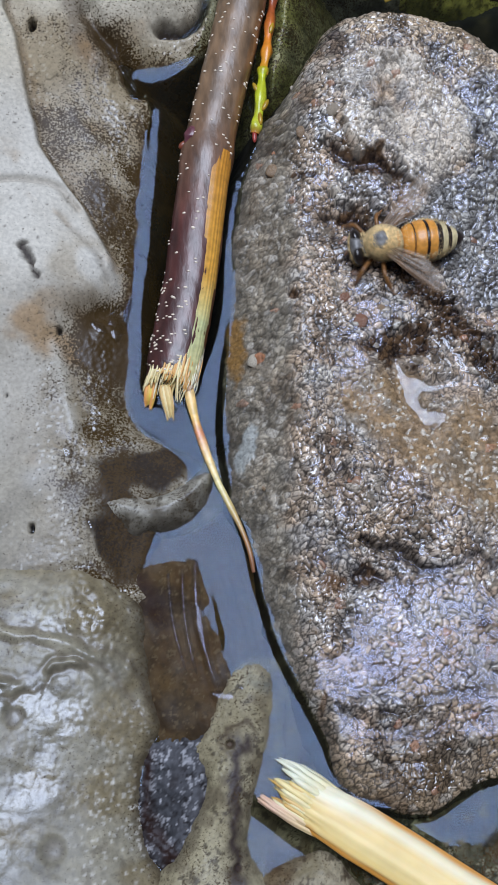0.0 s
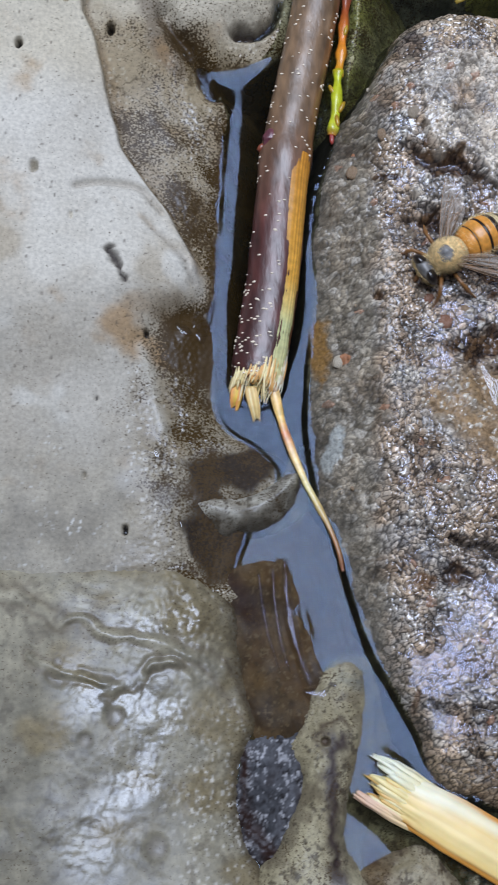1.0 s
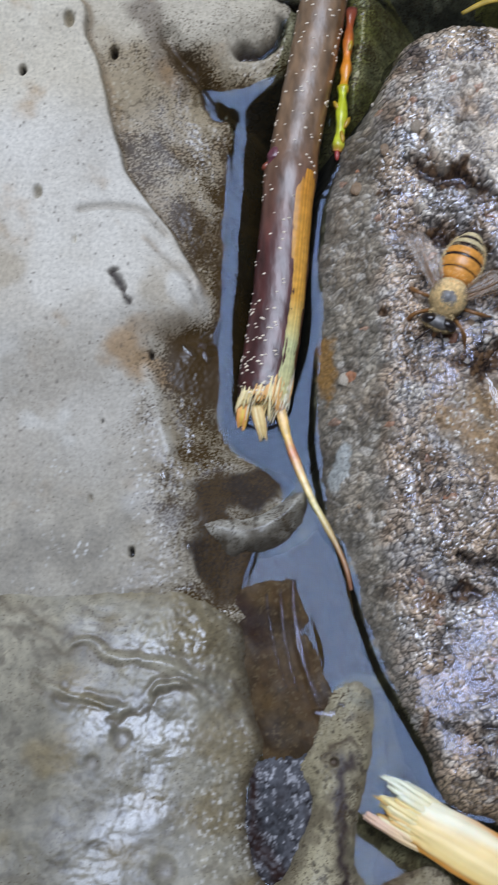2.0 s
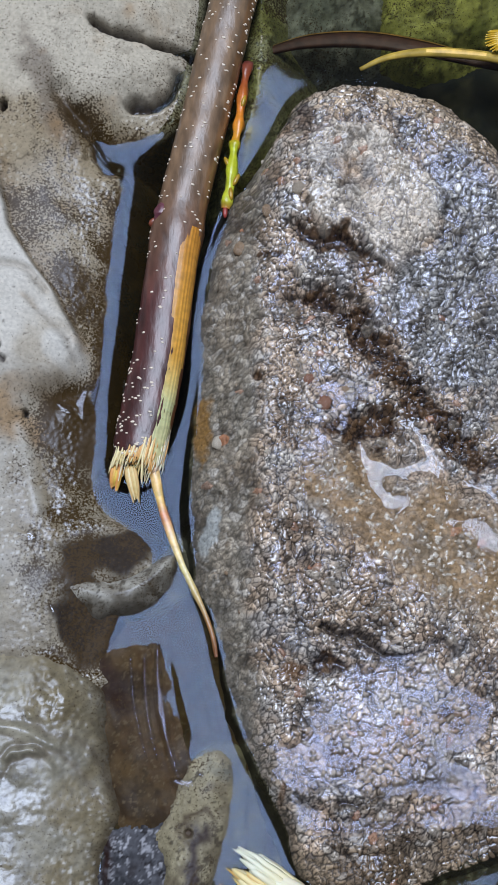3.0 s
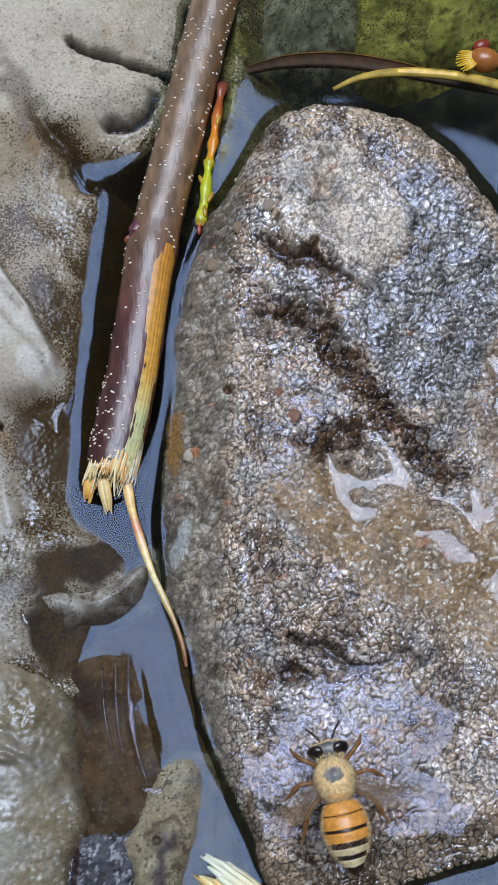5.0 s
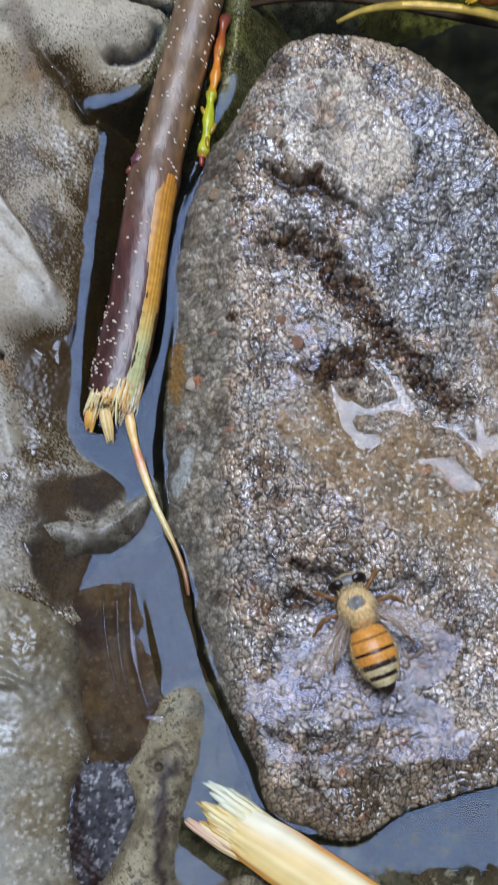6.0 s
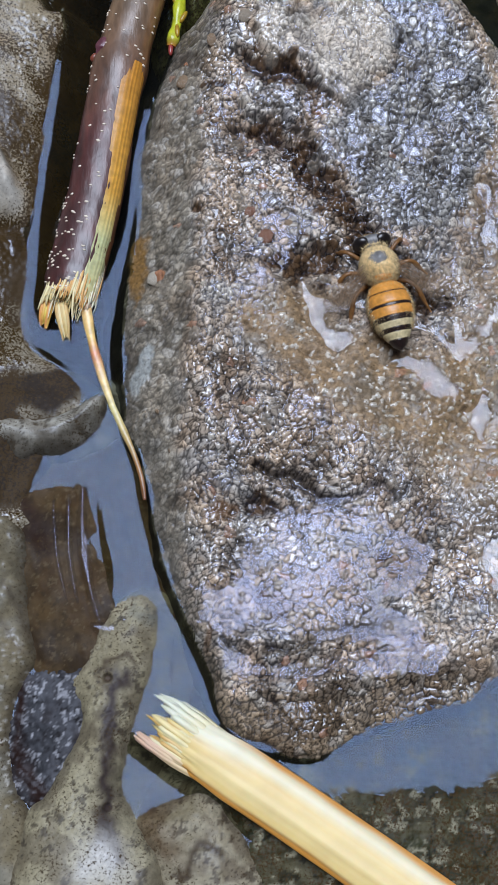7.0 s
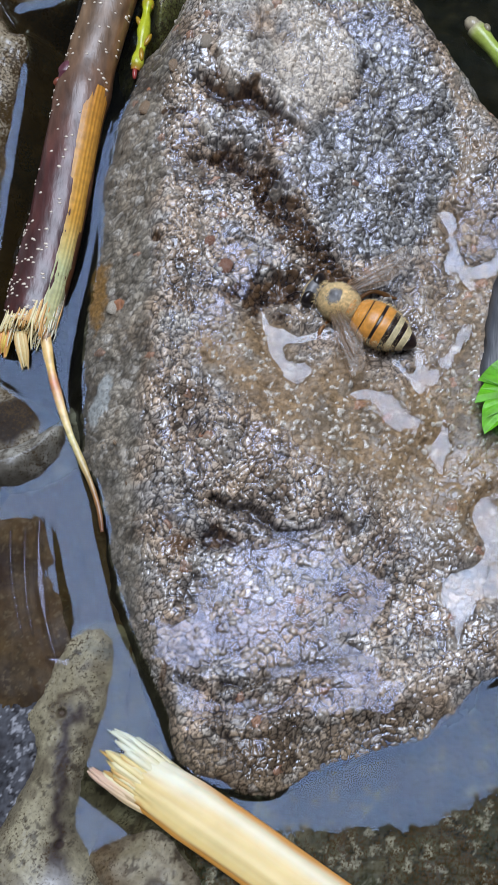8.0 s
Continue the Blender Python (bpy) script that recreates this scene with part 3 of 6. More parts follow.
def build_pebbles(rock):
    """Single pebbles set in the stone's surface, on a few shared shapes."""
    rng = random.Random(21)
    shapes = []
    for k in range(5):
        bm = bmesh.new()
        bmesh.ops.create_icosphere(bm, subdivisions=2, radius=1)
        for v in bm.verts:
            v.co *= 1 + 0.28 * noise.noise(v.co * 1.3 + Vector((k * 9.1, 0, 0)))
            v.co.z *= 0.75
        me = bpy.data.meshes.new("pebble")
        bm.to_mesh(me)
        bm.free()
        me.shade_smooth()
        me.materials.append(PEBBLE)
        shapes.append(me)
    red = shapes[0].copy()
    red.materials[0] = REDSTONE
    spots = [(12.6, 34.2, 0.75), (8.9, 32.0, 0.8), (5.6, 28.6, 1.0), (3.4, 4.4, 0.8), (15.6, 8.4, 0.9), (18.2, 10.0, 0.6), (14.0, 11.4, 0.65), (17.5, 5.4, 0.5)]
    while len(spots) < 170:
        px, py = rng.uniform(3, 44), rng.uniform(-43, 48)
        spots.append((px, py, rng.choice((0.16, 0.2, 0.24, 0.28, 0.34))))
    px, py = np.array([[s[0] for s in spots]]), np.array([[s[1] for s in spots]])
    high = (rock_base(px, py) + rock_grains(px, py)[0] * 0.5)[0]
    for (x, y, r), z in zip(spots, high):
        if z < 1.2:
            continue
        ob = new("pebble", red if abs(x - 15) < 1.2 and 0.6 < r < 0.95 else rng.choice(shapes))
        ob.parent = rock
        ob.matrix_basis = Matrix.LocRotScale(Vector((x, y, z - (0.08 if r > 0.5 else 0.4) * r)) * MM, Euler((rng.uniform(-0.4, 0.4), rng.uniform(-0.4, 0.4), rng.uniform(0, 6.3))), Vector((r * rng.uniform(0.8, 1.3), r, r * 0.65)) * MM)


def build_drape():
    """Thin water that clings to the stone and fills the gaps between its grains."""
    x, y = grid(6, 46, -42, 47, 0.12)
    base = rock_base(x, y)
    full = base + rock_grains(x, y)[0]
    slate = smooth(-1, 1, depth_in(x, y, SLATE))
    much = fbm(x, y, 7, 4, 115) + 0.75 * slate + 0.5 * smooth(0.2, 0.7, mound(x, y, 22, -28, 13, 11)) + 0.35 * mound(x, y, 17, 9, 5, 7, 30)
    much = much - 0.9 * smooth(0.3, 0.8, mound(x, y, 29, -7.5, 13, 5.5, -26) + 0.8 * mound(x, y, 42, -6, 6, 22)) - 1.0 * smooth(10, 7.5, x) - 0.5 * smooth(0, 1, depth_in(x, y, LID))
    z = base - 0.11 + 0.26 * np.clip(much, -1.2, 0.8)
    z = z + 0.05 * np.exp(-np.maximum(z - full, 0) / 0.05)
    film = sheet("puddle", x, y, z, z > full, None, None, FILM)
    film.visible_shadow = False
    tagged(film, "broken lavender film of water between the stone's grains", "puddle", "puddles on the stone")


def build_film(outline, level, sink, label, clings=False):
    """A shallow level puddle that lies between the grains of the stone."""
    line = rounded(outline)
    lo, hi = line.min(axis=0) - 4, line.max(axis=0) + 4
    x, y = grid(lo[0], hi[0], lo[1], hi[1], 0.11)
    wander = 3.0 if sink < 0.05 else 1.0
    inside = depth_in(x, y, line) + (0.55 * fbm(x, y, 1.3, 3, 107) if clings and sink else wander * fbm(x, y, 3, 4, 115)) + 0.35 * fbm(x, y, 0.9, 2, 117)
    full = rock_base(x, y) + rock_grains(x, y)[0]
    z = level + 0.004 * fbm(x, y, 3, 2, 12) if not clings else rock_base(x, y, 1.0, False) - (0.04 if sink else 0.08) + 0.04 * fbm(x, y, 2.5, 2, 12)
    z = z + 0.10 * np.exp(-np.maximum(z - full, 0) / 0.035)
    film = sheet("puddle", x, y, z, (z > full) & (inside > (-0.3 if clings and sink else -0.6)), None, None, PUDDLE if sink > 0.1 and clings else FILM)
    film.visible_shadow = False
    tagged(film, label, "puddle", "puddles on the stone")


# ---- pale limestone ----
SLAB_LINE = rounded([(-75, 82), (0, 82), (-0.4, 68), (-1.0, 58.3), (-1.6, 54), (-2.4, 50.6), (-4, 47.4), (-7, 45.6), (-11.4, 44.6), (-11.8, 42.2), (-10.4, 40.2), (-10.3, 36.5), (-10.7, 28.5), (-11.3, 20),
                     (-11.4, 11), (-11.6, 2), (-10.4, -2.8), (-6.5, -5.6), (-4.2, -8.4), (-4.6, -10.6), (-7, -13.2), (-7.6, -15.6), (-8.6, -18.5), (-9.6, -21), (-14, -25), (-75, -27)])
SHELF_LINE = rounded([(-75, 62), (-33, 56), (-28, 49), (-25.9, 43.4), (-25.0, 38.7), (-23.3, 32.4), (-20.7, 27.9), (-17.9, 24.2), (-14.3, 18.6), (-13.4, 16.4), (-13.9, 13.2), (-17, 10.6), (-20.5, 5), (-21, -6), (-24, -15), (-75, -16)])
DOME_LINE = rounded([(-75, -14), (-34, -15.5), (-25, -16.6), (-18.8, -17.0), (-14.4, -17.9), (-11.3, -21.7), (-9.2, -24.9), (-8.6, -29.3), (-8.0, -33.6), (-6.6, -37.5), (-8.0, -40.6), (-8.8, -44.5), (-7.9, -50.3), (-6.0, -54), (-5.5, -62), (-6, -80), (-75, -80)])


SLAB_HOLES = [(-24.6, 47.8, 0.65), (-19.6, 7.7, 0.42), (-21.6, -16.1, 0.48), (-25.2, -0.6, 0.26), (-35.6, 44, 0.6), (-33, 27, 0.7), (-26.3, -10, 0.35), (-28.5, 21, 0.35), (-30, 51, 0.8), (-33.5, 61, 0.7)]


def slab_form(x, y):
    """The slab's height and the measures that its colours follow."""
    d = depth_in(x, y, SLAB_LINE) + 0.35 * fbm(x, y, 3, 3, 3)
    shelf = depth_in(x, y, SHELF_LINE) + 0.35 * fbm(x, y, 6, 3, 13)
    body = 4.6 + 0.9 * fbm(x, y, 17, 3, 24) + 1.5 * smooth(-12, -40, x) + 2.0 * smooth(40, 60, y)
    step = mix(2.2, 0.24, smooth(13.5, 18, y))
    up = (smooth(-step, step, shelf) * 1.7 + 1.2 * smooth(0, 7, shelf)) * smooth(0, 15, y)
    z = np.where(d > 0, body * (1 - np.exp(-np.maximum(d, 0) / 6.0)) + up * smooth(0.5, 3, d), 1.6 * d)
    z = z + 0.16 * fbm(x, y, 4, 4, 35) * smooth(0, 2, d)
    # the two lobes of the shelf and the hollow under them
    fold, _ = along(x + 0.4 * fbm(x, y, 2, 2, 131), y, [(-28, 25), (-25.1, 26.0), (-21.8, 26.2), (-19.7, 25.2), (-18, 23)])
    z = z - 0.8 * np.exp(-((fold / 0.5) ** 2))
    fold2, _ = along(x, y + 0.3 * fbm(x, y, 2, 2, 133), [(-20, 21.8), (-19.0, 20.7), (-16.5, 18.6), (-14.8, 16.6), (-14.2, 14.5)])
    z = z - 0.25 * np.exp(-((fold2 / 0.45) ** 2)) + 0.5 * mound(x, y, -16.5, 16, 2.0, 3.5, 15)
    z = z - 1.0 * mound(x, y, -15, 10.8, 3.2, 1.6, 10)
    # creases of the upper part
    wx, wy = x + 0.4 * fbm(x, y, 2.2, 3, 117), y + 0.4 * fbm(x, y, 2.2, 3, 119)
    thin = 0.85 + 0.3 * fbm(x, y, 2.2, 3, 125)
    crease = np.zeros(x.shape)
    for line, wide, deep in (([(-14.1, 60), (-11.8, 58.7), (-8.8, 58.2), (-5.1, 57.9), (-1.0, 57.6)], 0.6, 2.2), ([(-8.6, 49.4), (-5.8, 50.0), (-4.1, 51.6), (-3.2, 54.2)], 0.7, 1.7)):
        side, _ = along(wx, wy, line)
        cut = np.exp(-((side / (wide * np.maximum(thin, 0.25))) ** 2))
        z = z - deep * cut - 0.5 * np.exp(-((side / 1.8) ** 2))
        crease = np.maximum(crease, cut)
    z = z + 1.1 * mound(x, y, -9, 53, 5, 3.2, 20) + 1.2 * mound(x, y, -12, 63, 8, 3.4, -12) + 0.8 * mound(x, y, -12.5, 49.5, 3.5, 2.0, -40)
    gully, _ = along(wx, wy, [(-18, 50.5), (-15.3, 47.2), (-13.2, 44.8), (-11.5, 41.8)])
    z = z - 1.6 * np.exp(-((gully / 1.1) ** 2))
    slit, _ = along(x + 0.4 * fbm(x, y, 0.8, 2, 121), y, [(-24.0, 17.4), (-23.2, 15.8), (-22.4, 14.1), (-21.8, 13.4)])
    slit = slit / (0.5 + 0.8 * np.clip(0.5 + fbm(x, y, 1.4, 2, 135), 0, 1))
    z = z - 0.9 * np.exp(-((slit / 0.3) ** 2))
    rib, _ = along(x, y, [(-19.9, 5.6), (-18.9, 1.0), (-17.6, -4.0)])
    z = z + 0.5 * np.exp(-((rib / 0.9) ** 2))
    for cx, cy, r in SLAB_HOLES:
        z = z - 3.2 * r * smooth(1.1, 0.6, np.hypot((x - cx) * 1.25, (y - cy) * 0.75) / r)
    z = z - (1.0 * mound(x, y, -9.3, -8.2, 5.2, 2.0, 8) + 1.1 * mound(x, y, -10.8, -17.2, 3.4, 3.8, 20)) * smooth(0.3, 2.5, d)
    g1, g2, mark = cells(x, y, 0.7, 19)
    low = np.maximum(smooth(5.2, 1.0, z) * smooth(-20, -13, x), smooth(5, 1, y) * smooth(-26, -22, x) * smooth(-0.2, 0.4, fbm(x, y, 4, 3, 157)))
    z = z + 0.12 * smooth(0, 0.3, g2 - g1) * (0.12 + 0.88 * low)
    return z, d, shelf, crease, gully, slit, rib, fold, fold2


def build_slab():
    x, y = grid(-62, 2, -26, 80, 0.2)
    z, d, shelf, crease, gully, slit, rib, fold, fold2 = slab_form(x, y)
    tone = tint(x, (0.48, 0.435, 0.355))
    tone = over(tone, (0.58, 0.545, 0.47), smooth(0.0, 0.6, fbm(x, y, 12, 4, 71)))
    tone = over(tone, (0.36, 0.295, 0.20), 0.6 * smooth(0.1, 0.7, fbm(x, y, 7, 4, 72)))
    tone = over(tone, (0.62, 0.595, 0.53), 0.7 * smooth(0.35, 0.8, mound(x, y, -16.2, 15.5, 1.8, 3.4, 12) + 0.25 * fbm(x, y, 3, 3, 137)))
    tone = over(tone, (0.63, 0.60, 0.53), 0.75 * smooth(18, 27, y + 2 * fbm(x, y, 6, 3, 155)))
    step = mix(2.2, 0.25, smooth(13.5, 18, y))
    off = 1 - smooth(-step, step * 0.6, shelf)
    fade = smooth(4, 13, y + 2 * fbm(x, y, 8, 2, 58))
    off = off * fade + (1 - fade) * smooth(-24, -15, x + 3 * fbm(x, y, 6, 3, 59))
    lump = smooth(46, 51, y + 3 * fbm(x, y, 5, 3, 177))
    tone = over(tone, (0.315, 0.255, 0.165), 0.9 * off * (1 - 0.8 * lump))
    off = off * (1 - 0.55 * lump)
    tone = over(tone, (0.20, 0.165, 0.13), 0.75 * smooth(0.3, 0.8, mound(x, y, -20.3, 52.5, 2.0, 5.5, 18) + mound(x, y, -17.2, 46, 1.6, 4, 24) + 0.35 * fbm(x, y, 3, 3, 179)))
    # lower part: greyer and darker, with a pale rib
    tone = over(tone, (0.43, 0.395, 0.33), 0.7 * smooth(15, 6, y + 3 * fbm(x, y, 7, 3, 29)))
    tone = over(tone, (0.30, 0.26, 0.185), 0.8 * smooth(15, 6, y + 3 * fbm(x, y, 7, 3, 29)) * smooth(-23, -16, x + 2 * fbm(x, y, 5, 3, 185)))
    tone = over(tone, (0.60, 0.58, 0.52), 0.6 * smooth(0.25, 0.6, fbm(x, y, 6, 3, 187)) * smooth(14, 4, y) * smooth(-20, -24, x))
    warm = 1.1 * mound(x, y, -22.5, 9.4, 4, 2.2, 25) + 0.9 * mound(x, y, -18.5, 5.8, 4.5, 1.6, -15) + 0.6 * mound(x, y, -20, 21.5, 5, 0.9, -35) + 0.7 * mound(x, y, -25, 42, 1.2, 5, 12)
    tone = over(tone, (0.34, 0.20, 0.075), 0.75 * smooth(0.2, 0.9, warm + 0.55 * fbm(x, y, 4, 4, 14)))
    grey = 1.2 * mound(x, y, -17.5, 11.2, 5, 2.0, 6) + np.exp(-(((shelf + 1.4) / 1.5) ** 2)) * smooth(46, 34, y) * smooth(20, 26, y)
    tone = over(tone, (0.24, 0.18, 0.11), 0.45 * smooth(0.22, 0.8, grey + 0.35 * fbm(x, y, 2.5, 4, 98)))
    # brown stain, with the gully's dark shadow painted in the same colour
    brown = 1.2 * mound(x, y, -14.2, 24, 2.6, 6, 22) + 1.4 * mound(x, y, -14.6, 7.5, 3.8, 4.6, 20) + 1.2 * np.exp(-((gully / 1.7) ** 2)) * smooth(54, 47, y) + 0.5 * smooth(2.0, 0.2, d) * fade
    tone = over(tone, (0.10, 0.062, 0.026), 0.72 * smooth(0.35, 1.05, brown + 0.4 * fbm(x, y, 2.2, 4, 123)))
    # dark lines along the folds and the shelf's edge
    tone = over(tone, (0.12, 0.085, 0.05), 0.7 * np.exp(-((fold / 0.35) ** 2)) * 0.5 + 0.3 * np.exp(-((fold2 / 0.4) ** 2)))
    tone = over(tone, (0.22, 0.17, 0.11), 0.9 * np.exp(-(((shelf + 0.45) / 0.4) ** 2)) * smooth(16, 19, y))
    dot, _, pick = cells(x, y, 0.8, 63)
    tone = over(tone, (0.10, 0.08, 0.06), 0.7 * (pick > 0.93) * smooth(0.26, 0.12, dot))
    low = smooth(-1, -13, y + 3 * fbm(x, y, 5, 3, 189))
    tone = over(tone, (0.26, 0.21, 0.135), 0.5 * smooth(0.3, 0.8, mound(x, y, -17.5, -3, 4, 8) + 0.4 * fbm(x, y, 3, 4, 209)))
    tone = over(tone, np.array((0.31, 0.28, 0.22)) * (1 + 0.3 * fbm(x, y, 3, 4, 191))[..., None], 0.85 * low)
    dot, _, pick = cells(x, y, 0.7, 67)
    band = mound(x, y, -19, -5, 2.4, 10, 8) + 0.3 * low
    tone = over(tone, (0.72, 0.71, 0.67), 0.8 * (pick > 0.6) * smooth(0.3, 0.16, dot) * smooth(0.25, 0.6, band + 0.3 * fbm(x, y, 3, 3, 193)))
    dot, _, pick = cells(x, y, 0.62, 65)
    tone = over(tone, (0.58, 0.55, 0.47), 0.4 * off * (pick > 0.72) * smooth(0.34, 0.2, dot))
    tone = over(tone, (0.07, 0.048, 0.022), 0.7 * off * crevices(x, y, 2.6, 181))
    # brown hollows by the bar, with their shadow painted in nearly black
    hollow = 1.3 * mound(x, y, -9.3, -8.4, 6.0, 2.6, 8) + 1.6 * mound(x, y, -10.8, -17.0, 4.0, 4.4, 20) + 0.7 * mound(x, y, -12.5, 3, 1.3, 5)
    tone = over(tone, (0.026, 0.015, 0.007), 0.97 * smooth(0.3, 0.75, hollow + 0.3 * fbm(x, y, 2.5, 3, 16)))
    # shadow inside the slit, creases and holes, painted near black
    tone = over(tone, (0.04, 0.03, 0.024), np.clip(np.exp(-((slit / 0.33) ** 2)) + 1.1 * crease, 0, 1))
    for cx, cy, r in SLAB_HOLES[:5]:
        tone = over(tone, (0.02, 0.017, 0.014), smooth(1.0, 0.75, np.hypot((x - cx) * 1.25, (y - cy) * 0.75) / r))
    tone = over(tone, (0.52, 0.50, 0.44), 0.75 * np.exp(-((rib / 0.9) ** 2)) * smooth(-0.6, 0.2, fbm(x, y, 3, 3, 139) + 0.2))
    tone = over(tone, tone * np.array((0.92, 0.89, 0.84)), smooth(-23, -17, x + 3 * fbm(x, y, 5, 3, 171)) * smooth(14, 8, y))
    tone = tone * (1 - 0.1 * smooth(14, 2, y))[..., None]
    tone = over(tone, tone * np.array((0.93, 0.89, 0.80)), smooth(34, 44, y))
    # darkness of the channel painted onto the slab below the waterline
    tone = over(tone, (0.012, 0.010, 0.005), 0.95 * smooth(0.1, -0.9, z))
    wet = np.clip(0.12 + 0.7 * smooth(4.6, 1.5, z) + 0.35 * smooth(3, -6, y) * smooth(-24, -20, x + 2 * fbm(x, y, 4, 3, 141)), 0, 1)
    wet = wet * (1 - 0.97 * smooth(0.25, 0.65, hollow))
    alga = off * (0.18 + 0.28 * smooth(-0.3, 0.5, fbm(x, y, 8, 3, 81)) + 0.46 * np.clip(brown, 0, 1) + 0.2 * mound(x, y, -13.2, 1.5, 2.6, 8) + 0.2 * fbm(x, y, 2.5, 3, 94) + 0.06 * smooth(15, 8, y) * smooth(-23, -17, x) - 0.2 * np.exp(-((rib / 1.2) ** 2))) + 0.22 * mound(x, y, -15.5, 9, 6, 3, -10) + 0.28 * mound(x, y, -17.5, -3, 4.5, 9) * smooth(-0.4, 0.4, fbm(x, y, 2.2, 3, 207))
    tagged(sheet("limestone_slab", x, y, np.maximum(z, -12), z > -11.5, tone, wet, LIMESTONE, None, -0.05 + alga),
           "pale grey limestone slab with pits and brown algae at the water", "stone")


def build_drop(outline, label):
    """A small drop of water left on the slab."""
    line = rounded(outline)
    lo, hi = line.min(axis=0) - 0.3, line.max(axis=0) + 0.3
    x, y = grid(lo[0], hi[0], lo[1], hi[1], 0.08)
    d = depth_in(x, y, line)
    floor = slab_form(x, y)[0]
    ones = np.stack((x[d > 0], y[d > 0], np.ones((d > 0).sum())), 1)
    lean = np.linalg.lstsq(ones, floor[d > 0], rcond=None)[0]
    flat = 0.55 * (lean[0] * x + lean[1] * y + lean[2]) + 0.45 * floor[d > 0].mean()
    flat = flat + np.percentile((floor - flat)[d > 0], 88)
    z = flat + 0.12 * (1 - np.exp(-np.maximum(d, 0) / 0.3)) - 0.4 * smooth(0.1, -0.3, d)
    tagged(sheet("water_drop", x, y, z, d > -0.1, None, None, PUDDLE), label, "water drop", "drops on the stone").visible_shadow = False


def build_dome():
    x, y = grid(-62, 1, -72, -10, 0.2)
    d = depth_in(x, y, DOME_LINE) + 0.4 * fbm(x, y, 4, 3, 5)
    body = 6.2 + 0.8 * fbm(x, y, 15, 3, 9) + 1.2 * smooth(-15, -45, x)
    z = np.where(d > 0, body * (1 - np.exp(-np.maximum(d, 0) / 5.0)), 1.8 * d)
    z = z + 0.14 * fbm(x, y, 3.3, 3, 17) * smooth(0, 2, d)
    folds = [([(-40, -22), (-34, -24), (-25.1, -27.1), (-21.4, -27.7), (-17.7, -28.9), (-14.6, -29.8), (-12.1, -30.7), (-10.2, -33.7), (-8.6, -36.1)], 0.4),
             ([(-31, -31), (-24.7, -33.1), (-22.3, -34.0), (-19.3, -33.1), (-18.2, -31.6), (-16.0, -31.0)], 0.7), ([(-14.8, -22.2), (-13.2, -24.6)], 0.6), ([(-12.9, -26), (-11.9, -28.2)], 0.6), ([(-18.6, -25.2), (-16.5, -27.4)], 0.5), ([(-15.6, -31.4), (-14.6, -33.4)], 0.5)]
    z = z + 0.2 * fbm(0.5 * x - 0.3 * y, y + 0.3 * x, 2.6, 3, 149) * smooth(0, 3, d)
    crease = np.zeros(x.shape)
    for line, size in folds:
        s, _ = along(x + 0.8 * fbm(x, y, 3, 2, 4), y + 0.8 * fbm(x, y, 3, 2, 6), line)
        z = z + 0.8 * size * smooth(-0.5, 0.3, fbm(x, y, 3.5, 3, 167)) * (np.exp(-((s / (0.6 + 0.25 * fbm(x, y, 2.5, 2, 169))) ** 2)) - (0.5 * np.exp(-(((s - 1.0) / 0.5) ** 2)) if len(line) > 3 else 0))
        if len(line) > 3:
            crease = np.maximum(crease, np.exp(-(((s - 1.0) / 0.4) ** 2)))
    holes = [(-22.2, -37, 1.2), (-25.2, -39.5, 0.9), (-17.5, -50.5, 1.4), (-36, -34.5, 1.1), (-31.5, -49, 0.4), (-8.6, -28.5, 0.5), (-28.5, -31, 0.6)]
    for cx, cy, r in holes:
        z = z - 0.45 * r * smooth(1.3, 0.2, np.hypot(x - cx, y - cy) / r)
    g1, g2, mark = cells(x, y, 0.9, 29)
    z = z + 0.05 * smooth(0, 0.35, g2 - g1) * smooth(-0.3, 0.4, fbm(x, y, 9, 2, 44) + 0.4 * smooth(9, 2, d))
    bumps = smooth(0.2, 0.7, mound(x, y, -15, -22, 9, 6, -30) + 0.7 * mound(x, y, -11, -40, 3.5, 12) + 0.3 * fbm(x, y, 4, 3, 195))
    z = z + 0.13 * smooth(0.1, 0.5, g2 - g1) * (mark > 0.35) * bumps
    tone = tint(x, (0.31, 0.28, 0.20))
    tone = over(tone, (0.36, 0.33, 0.255), 0.8 * smooth(0, 0.6, fbm(x, y, 9, 4, 41)) + 0.4 * mound(x, y, -12, -42, 4, 9))
    tone = tone * (1 + 0.22 * fbm(x, y, 2.4, 3, 163))[..., None]
    tone = over(tone, (0.14, 0.115, 0.08), 0.45 * smooth(0.42, 0.6, fbm(x, y, 1.3, 3, 165)))
    tone = over(tone, tone * 0.72, smooth(-13, -19, x + 2 * fbm(x, y, 6, 3, 161)) * smooth(-30, -34, y))
    tone = over(tone, (0.22, 0.17, 0.08), 0.75 * smooth(0.0, 0.7, fbm(x, y, 6, 3, 46) + 0.8 * smooth(7, 0.5, d) - 0.15))
    # darker in the creases, along thin lines and towards the dome's edge
    tone = over(tone, (0.15, 0.12, 0.08), 0.6 * crease)
    tone = over(tone, (0.11, 0.085, 0.05), 0.55 * crevices(x, y, 3.0, 191) * smooth(-40, -26, y))
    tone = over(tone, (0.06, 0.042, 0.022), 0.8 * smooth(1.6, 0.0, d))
    dot, _, pick = cells(x, y, 0.7, 89)
    tone = over(tone, (0.62, 0.59, 0.52), 0.75 * (pick > 0.5) * smooth(0.34, 0.18, dot) * smooth(0.3, 0.7, mound(x, y, -11, -46, 4.5, 9) + 0.35 * fbm(x, y, 3, 3, 211)))
